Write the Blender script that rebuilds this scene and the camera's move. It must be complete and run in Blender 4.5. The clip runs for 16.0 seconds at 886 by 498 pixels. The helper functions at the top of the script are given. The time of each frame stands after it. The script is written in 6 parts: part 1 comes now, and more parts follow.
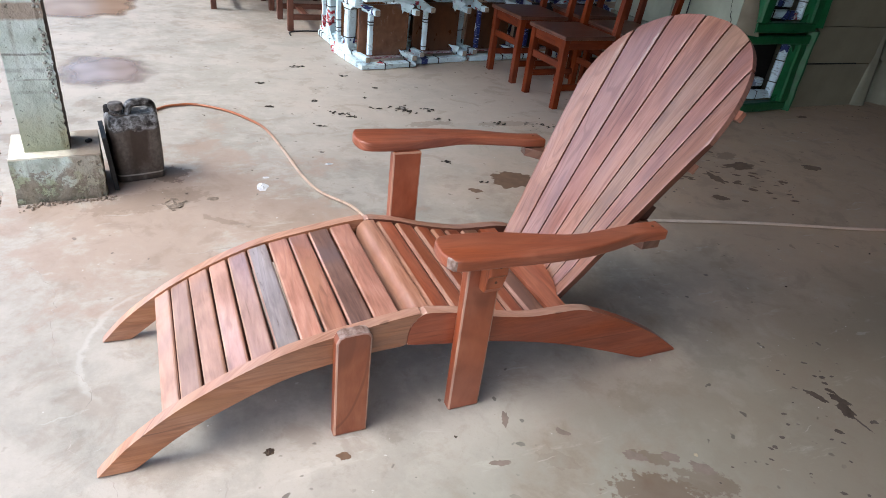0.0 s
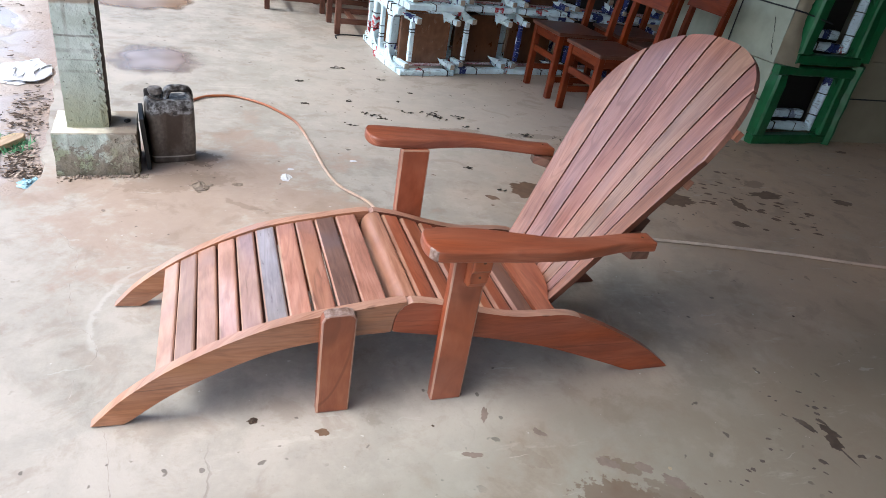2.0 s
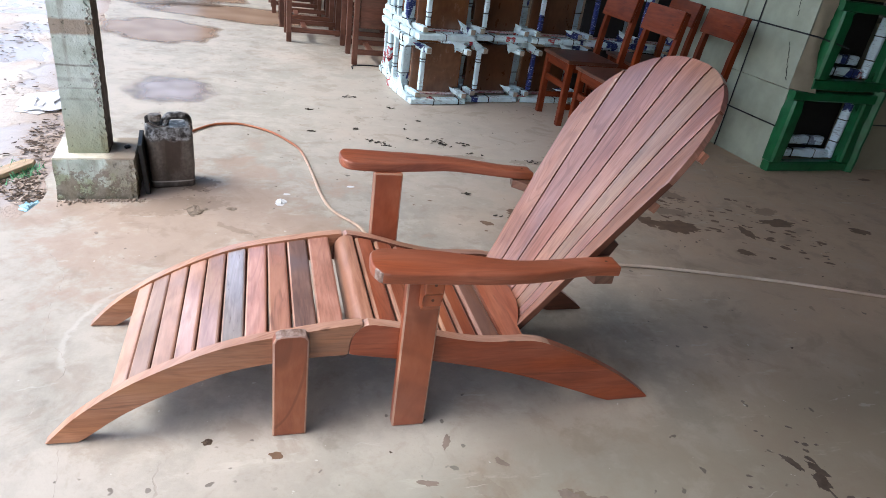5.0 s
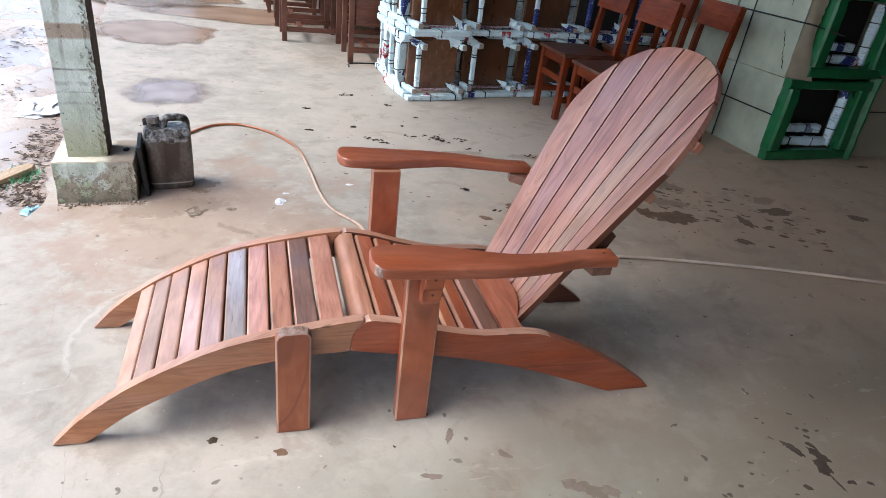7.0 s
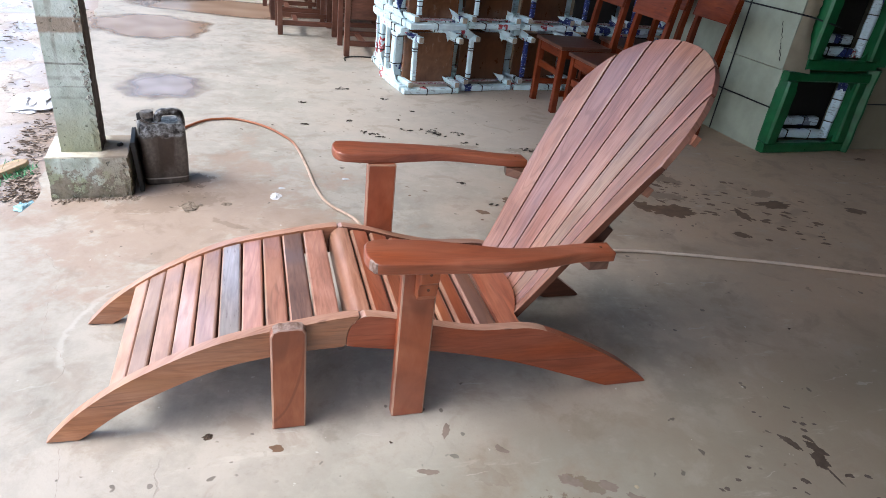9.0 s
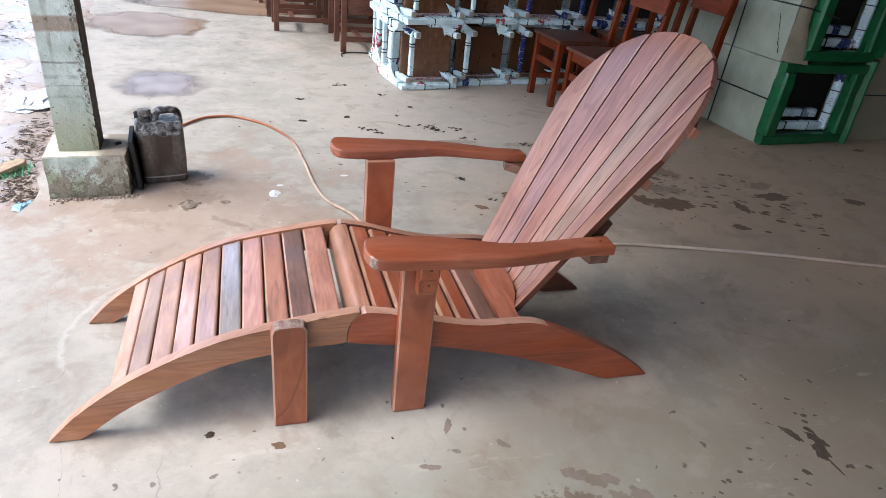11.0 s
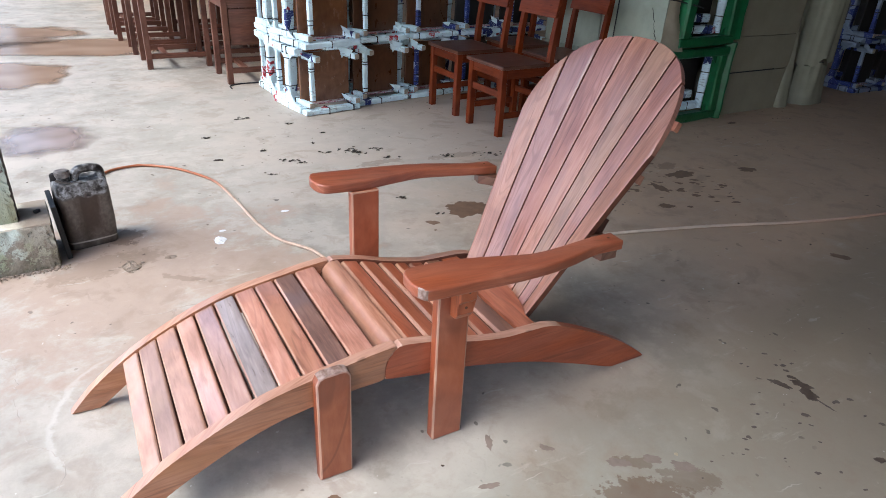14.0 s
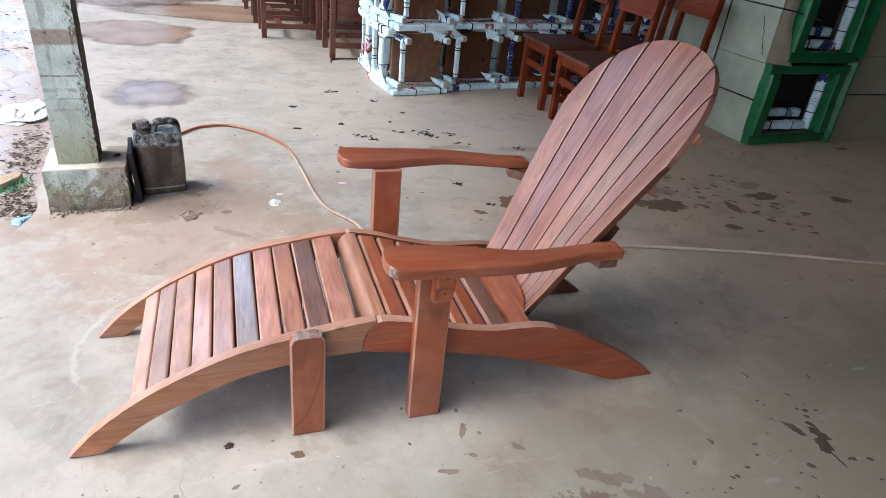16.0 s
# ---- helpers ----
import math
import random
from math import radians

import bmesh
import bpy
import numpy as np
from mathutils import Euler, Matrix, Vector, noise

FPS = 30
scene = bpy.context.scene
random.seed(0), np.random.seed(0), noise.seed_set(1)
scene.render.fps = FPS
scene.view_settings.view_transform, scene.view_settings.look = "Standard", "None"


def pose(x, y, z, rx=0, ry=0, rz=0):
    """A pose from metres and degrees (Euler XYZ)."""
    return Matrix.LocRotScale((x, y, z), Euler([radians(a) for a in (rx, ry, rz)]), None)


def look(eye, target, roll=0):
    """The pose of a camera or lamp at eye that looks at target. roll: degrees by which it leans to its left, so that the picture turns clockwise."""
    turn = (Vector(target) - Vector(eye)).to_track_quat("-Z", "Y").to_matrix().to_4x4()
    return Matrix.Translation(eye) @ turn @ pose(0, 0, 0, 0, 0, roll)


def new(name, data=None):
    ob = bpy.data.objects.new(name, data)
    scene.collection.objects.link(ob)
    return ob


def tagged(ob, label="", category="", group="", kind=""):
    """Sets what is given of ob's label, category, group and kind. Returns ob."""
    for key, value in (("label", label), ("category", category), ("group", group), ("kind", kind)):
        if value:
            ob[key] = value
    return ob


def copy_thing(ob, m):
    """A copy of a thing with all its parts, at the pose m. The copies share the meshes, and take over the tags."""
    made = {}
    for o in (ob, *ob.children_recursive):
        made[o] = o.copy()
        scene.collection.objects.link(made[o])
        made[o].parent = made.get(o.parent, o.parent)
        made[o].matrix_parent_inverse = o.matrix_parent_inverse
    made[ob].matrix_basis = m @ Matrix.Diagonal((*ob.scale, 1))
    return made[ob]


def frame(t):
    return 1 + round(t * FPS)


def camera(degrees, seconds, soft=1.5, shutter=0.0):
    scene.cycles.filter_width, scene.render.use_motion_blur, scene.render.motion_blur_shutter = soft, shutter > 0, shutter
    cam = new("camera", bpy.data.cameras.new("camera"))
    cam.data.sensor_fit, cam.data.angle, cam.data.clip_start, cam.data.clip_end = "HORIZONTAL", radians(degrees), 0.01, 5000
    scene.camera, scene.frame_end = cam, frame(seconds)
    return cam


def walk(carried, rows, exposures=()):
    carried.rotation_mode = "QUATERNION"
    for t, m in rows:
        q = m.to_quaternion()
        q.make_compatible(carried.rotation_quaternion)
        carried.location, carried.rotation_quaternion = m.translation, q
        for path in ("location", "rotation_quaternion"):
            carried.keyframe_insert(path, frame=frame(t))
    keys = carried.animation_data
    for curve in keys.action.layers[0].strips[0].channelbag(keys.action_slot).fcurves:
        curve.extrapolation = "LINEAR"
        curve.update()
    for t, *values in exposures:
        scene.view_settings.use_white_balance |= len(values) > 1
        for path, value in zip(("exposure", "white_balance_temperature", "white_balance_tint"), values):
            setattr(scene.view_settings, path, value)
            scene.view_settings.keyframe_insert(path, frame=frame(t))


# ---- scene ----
cam = camera(69.4, 16.0, 0.8)
PATH = [
    (0, (0.222, -1.142, 1.258), (0.987, 0.399, 0.237), 7.1),
    (0.5, (0.223, -1.146, 1.256), (0.999, 0.396, 0.246), 7.4),
    (0.7, (0.226, -1.149, 1.257), (0.995, 0.39, 0.236), 7.4),
    (1, (0.236, -1.162, 1.251), (0.979, 0.388, 0.229), 8.3),
    (1.2, (0.248, -1.18, 1.254), (0.98, 0.383, 0.244), 8.6),
    (1.5, (0.272, -1.222, 1.262), (0.934, 0.384, 0.27), 8.4),
    (1.7, (0.289, -1.245, 1.256), (0.938, 0.366, 0.265), 10.0),
    (2, (0.312, -1.256, 1.261), (0.965, 0.348, 0.26), 9.7),
    (2.2, (0.317, -1.254, 1.266), (0.969, 0.354, 0.271), 9.8),
    (2.5, (0.322, -1.248, 1.273), (0.955, 0.398, 0.328), 8.4),
    (2.7, (0.341, -1.259, 1.27), (0.971, 0.378, 0.308), 9.2),
    (3, (0.404, -1.278, 1.273), (0.979, 0.385, 0.322), 11.4),
    (3.2, (0.441, -1.297, 1.262), (0.989, 0.371, 0.302), 12.6),
    (3.5, (0.471, -1.294, 1.267), (0.976, 0.396, 0.323), 10.3),
    (3.7, (0.486, -1.291, 1.261), (0.989, 0.402, 0.324), 9.3),
    (4, (0.502, -1.293, 1.264), (1.007, 0.398, 0.324), 9.0),
    (4.2, (0.509, -1.295, 1.263), (1.036, 0.394, 0.33), 9.1),
    (6.3, (0.515, -1.316, 1.264), (1.059, 0.36, 0.318), 7.2),
    (6.5, (0.518, -1.315, 1.265), (1.069, 0.358, 0.318), 7.2),
    (7, (0.513, -1.318, 1.267), (1.053, 0.359, 0.32), 6.9),
    (7.5, (0.514, -1.316, 1.265), (1.056, 0.36, 0.317), 6.5),
    (8, (0.517, -1.315, 1.265), (1.062, 0.361, 0.319), 6.9),
    (8.5, (0.52, -1.312, 1.262), (1.071, 0.357, 0.308), 7.0),
    (9, (0.522, -1.309, 1.263), (1.067, 0.357, 0.301), 6.8),
    (9.2, (0.524, -1.309, 1.26), (1.066, 0.357, 0.295), 6.7),
    (11.3, (0.52, -1.307, 1.263), (1.073, 0.347, 0.284), 6.1),
    (11.5, (0.521, -1.305, 1.262), (1.081, 0.342, 0.275), 5.9),
    (12, (0.515, -1.299, 1.257), (1.077, 0.344, 0.265), 5.6),
    (12.2, (0.499, -1.282, 1.259), (1.12, 0.333, 0.255), 5.8),
    (12.4, (0.464, -1.256, 1.252), (1.125, 0.335, 0.236), 4.4),
    (12.5, (0.43, -1.243, 1.261), (1.12, 0.342, 0.255), 3.9),
    (12.7, (0.362, -1.231, 1.271), (1.083, 0.352, 0.283), 2.6),
    (13, (0.286, -1.177, 1.261), (1.105, 0.358, 0.275), 1.2),
    (13.2, (0.245, -1.163, 1.258), (1.099, 0.361, 0.285), 2.5),
    (13.5, (0.203, -1.161, 1.262), (1.093, 0.357, 0.312), 2.5),
    (14, (0.186, -1.166, 1.265), (1.086, 0.367, 0.349), 3.0),
    (14.5, (0.194, -1.182, 1.27), (1.06, 0.368, 0.349), 3.0),
    (14.7, (0.212, -1.188, 1.273), (1.062, 0.369, 0.35), 3.2),
    (15, (0.251, -1.215, 1.279), (1.024, 0.382, 0.355), 3.4),
    (15.2, (0.284, -1.231, 1.279), (0.994, 0.376, 0.322), 3.8),
    (15.5, (0.336, -1.275, 1.284), (0.956, 0.354, 0.303), 4.0),
    (15.7, (0.394, -1.271, 1.278), (0.945, 0.362, 0.264), 3.8),
    (15.8, (0.411, -1.277, 1.279), (0.979, 0.364, 0.286), 4.9),
    (16, (0.44, -1.304, 1.285), (1.036, 0.343, 0.32), 5.9),
]
walk(cam, [(t, look(eye, target, roll)) for t, eye, target, roll in PATH], [(0.0, 1.40, 6290, 10), (4.0, 1.44, 6310, 10), (6.5, 1.44, 6320, 10), (9.0, 1.47, 6290, 10), (12.5, 1.50, 6180, 10), (13.5, 1.52, 6170, 10), (14.5, 1.54, 6160, 10), (15.0, 1.55, 6180, 10), (15.5, 1.57, 6200, 10), (16.0, 1.42, 6220, 10)])

# ---- world, sun, exposure ----
SUN_EL, SUN_AZ = radians(52), radians(250)
world = bpy.data.worlds.new("world")
scene.world = world
world.use_nodes = True
wn = world.node_tree
sky = wn.nodes.new("ShaderNodeTexSky")
sky.sky_type, sky.sun_disc, sky.sun_elevation, sky.sun_rotation = "NISHITA", False, SUN_EL, SUN_AZ
sky.air_density, sky.dust_density, sky.ozone_density = 1.0, 1.8, 1.0
wn.nodes["Background"].inputs["Strength"].default_value = 0.15
wn.links.new(sky.outputs["Color"], wn.nodes["Background"].inputs["Color"])
sun = new("sun", bpy.data.lights.new("sun", "SUN"))
sun.data.energy, sun.data.angle, sun.data.color = 1.3, radians(25), (1.0, 0.99, 0.96)
sun.matrix_world = look((-6, 2, 9), (0, 1.2, 0))


# ---- materials ----
class Mat:
    """A small builder for node materials."""

    def __init__(self, name, rough=0.6, spec=0.5, metal=0.0):
        self.m = bpy.data.materials.new(name)
        self.m.use_nodes = True
        self.t = self.m.node_tree
        self.b = self.t.nodes["Principled BSDF"]
        self.b.inputs["Roughness"].default_value = rough
        self.b.inputs["Specular IOR Level"].default_value = spec
        self.b.inputs["Metallic"].default_value = metal
        self.co = self.t.nodes.new("ShaderNodeTexCoord")
        self.oi = self.t.nodes.new("ShaderNodeObjectInfo")

    def link(self, a, b):
        self.t.links.new(a, b)

    def put(self, socket, value):
        if hasattr(value, "is_linked"):
            self.link(value, socket)
        else:
            socket.default_value = value

    def mapping(self, scale=(1, 1, 1), source="Object", vec=None, rot=(0, 0, 0), loc=(0, 0, 0)):
        n = self.t.nodes.new("ShaderNodeMapping")
        self.link(vec if vec is not None else self.co.outputs[source], n.inputs["Vector"])
        n.inputs["Scale"].default_value, n.inputs["Rotation"].default_value = scale, rot
        n.inputs["Location"].default_value = loc
        return n.outputs["Vector"]

    def noise(self, vec, scale=5, detail=4, rough=0.55, w=None, distort=0.0):
        n = self.t.nodes.new("ShaderNodeTexNoise")
        n.inputs["Scale"].default_value, n.inputs["Detail"].default_value = scale, detail
        n.inputs["Roughness"].default_value, n.inputs["Distortion"].default_value = rough, distort
        if w is not None:
            n.noise_dimensions = "4D"
            self.put(n.inputs["W"], w)
        self.link(vec, n.inputs["Vector"])
        return n.outputs["Fac"]

    def noise_col(self, vec, scale=5, detail=3):
        n = self.t.nodes.new("ShaderNodeTexNoise")
        n.inputs["Scale"].default_value, n.inputs["Detail"].default_value = scale, detail
        self.link(vec, n.inputs["Vector"])
        return n.outputs["Color"]

    def math(self, op, a, b=0.0, clamp=False):
        n = self.t.nodes.new("ShaderNodeMath")
        n.operation, n.use_clamp = op, clamp
        self.put(n.inputs[0], a)
        self.put(n.inputs[1], b)
        return n.outputs[0]

    def vmath(self, op, a, b):
        n = self.t.nodes.new("ShaderNodeVectorMath")
        n.operation = op
        self.put(n.inputs[0], a)
        self.put(n.inputs[1], b)
        return n.outputs[1] if op in ("LENGTH", "DISTANCE", "DOT_PRODUCT") else n.outputs[0]

    def ramp(self, fac, stops):
        n = self.t.nodes.new("ShaderNodeValToRGB")
        e = n.color_ramp.elements
        while len(e) < len(stops):
            e.new(0.5)
        for el, (p, c) in zip(e, stops):
            el.position = p
            el.color = (*c, 1) if len(c) == 3 else (c[0], c[0], c[0], 1)
        self.link(fac, n.inputs["Fac"])
        return n.outputs["Color"]

    def step(self, v, lo, hi):
        n = self.t.nodes.new("ShaderNodeMapRange")
        n.interpolation_type = "SMOOTHSTEP"
        n.inputs["From Min"].default_value, n.inputs["From Max"].default_value = lo, hi
        self.link(v, n.inputs["Value"])
        return n.outputs["Result"]

    def mix(self, fac, a, b, mode="MIX"):
        n = self.t.nodes.new("ShaderNodeMix")
        n.data_type, n.blend_type = "RGBA", mode
        self.put(n.inputs[0], fac)
        for s, v in ((n.inputs[6], a), (n.inputs[7], b)):
            self.put(s, (*v, 1) if isinstance(v, tuple) and len(v) == 3 else v)
        return n.outputs[2]

    def color(self, c):
        self.put(self.b.inputs["Base Color"], (*c, 1) if isinstance(c, tuple) and len(c) == 3 else c)
        return self

    def rough(self, r):
        self.put(self.b.inputs["Roughness"], r)
        return self

    def bump(self, h, dist=0.002, strength=0.5):
        n = self.t.nodes.new("ShaderNodeBump")
        n.inputs["Distance"].default_value, n.inputs["Strength"].default_value = dist, strength
        self.link(h, n.inputs["Height"])
        self.link(n.outputs["Normal"], self.b.inputs["Normal"])
        return self


def wood(name, dark, mid, light, rough=0.4, vary=0.25, fine=1.0, coat=0.0, tones=0.5, lines=0.34, spec=0.5, sharp=0.22):
    """Timber whose grain runs along the first axis of the mesh's grain map."""
    m = Mat(name, rough, spec)
    w = m.math("MULTIPLY", m.oi.outputs["Random"], 37.0)
    broad = m.noise(m.mapping((2.6, 9 * fine, 1), "UV"), 1.5, 3, 0.5, w, 0.9)
    bands = m.noise(m.mapping((2.6, 26 * fine, 1), "UV"), 1.3, 4, 0.6, w, 2.2)
    grain = m.noise(m.mapping((12, 170 * fine, 1), "UV"), 1.0, 4, 0.65, w)
    patch = m.noise(m.mapping((1.3, 9, 1), "UV"), 1.3, 2, 0.5, w)
    v = m.math("ADD", m.math("ADD", m.math("MULTIPLY", broad, 0.46), m.math("MULTIPLY", bands, 0.32)), m.math("MULTIPLY", grain, 0.22))
    c = m.ramp(v, [(0.36, dark), (0.5, mid), (0.63, light)])
    # growth lines: contours of a long-drawn noise
    ring = m.math("FRACT", m.math("MULTIPLY", m.noise(m.mapping((1.1, 10 * fine, 1), "UV"), 1.2, 2, 0.45, w, 0.7), 13.0))
    line = m.step(m.math("ABSOLUTE", m.math("SUBTRACT", ring, 0.5)), sharp, 0.03)
    c = m.mix(m.math("MULTIPLY", line, lines), c, tuple(x * 0.62 for x in mid))
    # pieces of redder, yellower and duller heartwood
    tone = m.noise(m.mapping((2.6, 9, 1), "UV"), 1.1, 2, 0.5, m.math("ADD", w, 11.0), 0.6)
    c = m.mix(m.math("MULTIPLY", m.step(tone, 0.54, 0.66), tones), c, (mid[0] * 1.12, mid[1] * 1.22, mid[2] * 1.12))
    c = m.mix(m.math("MULTIPLY", m.step(tone, 0.46, 0.34), tones), c, (mid[0] * 0.76, mid[1] * 0.92, mid[2] * 1.18))
    streak = m.step(m.noise(m.mapping((3.5, 50 * fine, 1), "UV"), 1.0, 2, 0.5, w, 0.8), 0.62, 0.70)
    c = m.mix(m.math("MULTIPLY", streak, 0.5), c, tuple(x * 0.6 for x in dark))
    pore = m.step(m.noise(m.mapping((7.0, 120 * fine, 1), "UV"), 1.0, 3, 0.6, m.math("ADD", w, 5.0)), 0.57, 0.68)
    c = m.mix(m.math("MULTIPLY", pore, 0.24), c, tuple(x * 0.85 for x in dark))
    pale = m.step(m.noise(m.mapping((2.4, 64 * fine, 1), "UV"), 1.0, 3, 0.55, m.math("ADD", w, 23.0), 0.6), 0.58, 0.70)
    c = m.mix(m.math("MULTIPLY", pale, 0.2), c, tuple(x * 1.15 for x in light))
    vor = m.t.nodes.new("ShaderNodeTexVoronoi")
    vor.voronoi_dimensions = "2D"
    vor.inputs["Scale"].default_value = 1.0
    m.link(m.vmath("ADD", m.mapping((6.0, 22.0, 1), "UV"), m.mapping((7, 3, 1), vec=m.oi.outputs["Location"])), vor.inputs["Vector"])
    pick = m.step(m.vmath("DOT_PRODUCT", vor.outputs["Color"], (1.0, 0.0, 0.0)), 0.91, 0.92)
    knot = m.math("MULTIPLY", m.step(m.math("ADD", vor.outputs["Distance"], m.math("MULTIPLY", grain, 0.10)), 0.15, 0.10), pick)
    c = m.mix(m.math("MULTIPLY", knot, 0.55), c, tuple(x * 0.5 for x in dark))
    hsv = m.t.nodes.new("ShaderNodeHueSaturation")
    m.link(c, hsv.inputs["Color"])
    r = m.math("MULTIPLY", m.math("SUBTRACT", m.oi.outputs["Random"], 0.5), vary)
    m.link(m.math("ADD", m.math("ADD", r, 0.88), m.math("MULTIPLY", patch, 0.24)), hsv.inputs["Value"])
    m.link(m.math("ADD", m.math("MULTIPLY", patch, 0.3), 0.85), hsv.inputs["Saturation"])
    m.color(hsv.outputs["Color"])
    m.rough(m.math("ADD", m.math("MULTIPLY", grain, 0.25), rough - 0.12))
    m.b.inputs["Coat Weight"].default_value, m.b.inputs["Coat Roughness"].default_value = coat, 0.18
    m.b.inputs["Coat IOR"].default_value = 1.9 if coat > 0.66 else 1.55
    m.bump(grain, 0.0008, 0.35)
    return m.m


TEAK = wood("teak_red", (0.147, 0.028, 0.010), (0.246, 0.052, 0.020), (0.308, 0.076, 0.032), 0.34, coat=0.35, lines=0.2, spec=0.35, tones=0.35)
TEAK_TAN = wood("teak_tan", (0.258, 0.118, 0.078), (0.448, 0.230, 0.162), (0.571, 0.336, 0.252), 0.34, coat=0.95)
TEAK_FIGURED = wood("teak_figured", (0.129, 0.030, 0.010), (0.249, 0.065, 0.027), (0.338, 0.107, 0.047), 0.40, coat=0.2, tones=0.5, lines=0.6, fine=2.2, sharp=0.13)
TEAK_DUN = wood("teak_dun", (0.223, 0.112, 0.083), (0.393, 0.218, 0.167), (0.500, 0.309, 0.242), 0.32, coat=1.0)
TEAK_RAIL = wood("teak_rail", (0.17, 0.060, 0.027), (0.325, 0.132, 0.064), (0.44, 0.205, 0.112), 0.36, coat=0.3, lines=0.42)
TEAK_ROSE = wood("teak_rose", (0.190, 0.076, 0.055), (0.310, 0.136, 0.102), (0.400, 0.191, 0.147), 0.36, coat=0.35, tones=0.35, lines=0.5, fine=0.8)
TEAK_PLUM = wood("teak_plum", (0.190, 0.084, 0.066), (0.290, 0.138, 0.112), (0.370, 0.191, 0.156), 0.36, coat=0.45, tones=0.3, lines=0.5, fine=0.8)
TEAK_HONEY = wood("teak_honey", (0.210, 0.100, 0.061), (0.360, 0.186, 0.122), (0.450, 0.253, 0.171), 0.36, coat=0.35, tones=0.35, lines=0.55, fine=0.8)
TEAK_BACK = wood("teak_back", (0.200, 0.078, 0.049), (0.345, 0.153, 0.102), (0.430, 0.215, 0.152), 0.36, coat=0.35, tones=0.35, lines=0.5, fine=0.8)
# lighter copy of TEAK for the better-lit arms, posts and seat slats
TEAK_ARM = wood("teak_arm", (0.210, 0.052, 0.024), (0.324, 0.090, 0.043), (0.401, 0.130, 0.068), 0.36, coat=0.4, lines=0.3, spec=0.4, tones=0.4)
TEAK_SEAT = wood("teak_seat", (0.207, 0.056, 0.027), (0.310, 0.096, 0.049), (0.386, 0.135, 0.076), 0.36, coat=0.5, lines=0.3, spec=0.4)
TEAK_NOSE = wood("teak_nose", (0.240, 0.090, 0.050), (0.400, 0.180, 0.108), (0.500, 0.260, 0.171), 0.44, coat=0.12)
TEAK_WARM = wood("teak_warm", (0.230, 0.114, 0.071), (0.406, 0.216, 0.146), (0.515, 0.302, 0.210), 0.36, coat=0.5)
TEAK_OLIVE = wood("teak_olive", (0.172, 0.092, 0.063), (0.299, 0.172, 0.124), (0.391, 0.236, 0.178), 0.36, coat=0.5)
TEAK_ASH = wood("teak_ash", (0.157, 0.118, 0.110), (0.314, 0.252, 0.235), (0.414, 0.347, 0.336), 0.30, coat=1.0, tones=0.2)
TEAK_UMBER = wood("teak_umber", (0.075, 0.036, 0.028), (0.165, 0.090, 0.070), (0.24, 0.145, 0.12), 0.34, coat=0.8, tones=0.8)
TEAK_BLUSH = wood("teak_blush", (0.197, 0.076, 0.050), (0.395, 0.176, 0.122), (0.499, 0.257, 0.190), 0.34, coat=0.85)
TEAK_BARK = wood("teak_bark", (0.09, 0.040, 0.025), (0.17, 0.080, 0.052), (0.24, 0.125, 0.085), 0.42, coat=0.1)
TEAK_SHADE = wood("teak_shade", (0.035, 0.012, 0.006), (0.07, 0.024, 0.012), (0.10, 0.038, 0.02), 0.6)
MAHOGANY = wood("mahogany", (0.07, 0.013, 0.005), (0.145, 0.027, 0.009), (0.21, 0.044, 0.015), 0.45, spec=0.14, tones=0.2, lines=0.12)
MAHOGANY_DARK = wood("mahogany_dark", (0.055, 0.022, 0.014), (0.105, 0.042, 0.026), (0.145, 0.060, 0.038), 0.32, spec=0.5, tones=0.2, lines=0.1)
MAHOGANY_DUSTY = wood("mahogany_dusty", (0.065, 0.026, 0.016), (0.125, 0.050, 0.032), (0.185, 0.080, 0.054), 0.42, spec=0.25, tones=0.3, lines=0.15)
PANEL = wood("brown_panel", (0.11, 0.040, 0.017), (0.21, 0.083, 0.036), (0.31, 0.132, 0.06), 0.24, coat=0.5)
# dim copy of PANEL for columns that get less light
PANEL_DIM = wood("dim_panel", (0.045, 0.018, 0.008), (0.10, 0.038, 0.016), (0.15, 0.060, 0.027), 0.30)
PALE_WOOD = wood("pale_wood", (0.28, 0.18, 0.11), (0.42, 0.29, 0.18), (0.54, 0.41, 0.28), 0.6)


TEAK_EDGE_LIT = wood("teak_edge_lit", (0.24, 0.105, 0.062), (0.41, 0.215, 0.145), (0.50, 0.30, 0.215), 0.36, coat=0.4)
TEAK_SIDE_SHADE = wood("teak_side_shade", (0.075, 0.024, 0.013), (0.135, 0.045, 0.025), (0.19, 0.072, 0.042), 0.5)
TEAK_PLUG = wood("teak_plug", (0.06, 0.02, 0.01), (0.12, 0.04, 0.018), (0.17, 0.06, 0.03), 0.5)


def plain(name, c, rough=0.6, spec=0.5, amount=0.25, scale=30, bump=0.0, c2=None):
    m = Mat(name, rough, spec)
    v = m.mapping()
    n = m.noise(v, scale, 5)
    lo = c2 or tuple(x * (1 - amount) for x in c)
    m.color(m.ramp(n, [(0.35, lo), (0.65, c)]))
    m.rough(m.math("ADD", m.math("MULTIPLY", n, 0.2), rough - 0.1))
    if bump:
        m.bump(n, bump, 0.6)
    return m.m


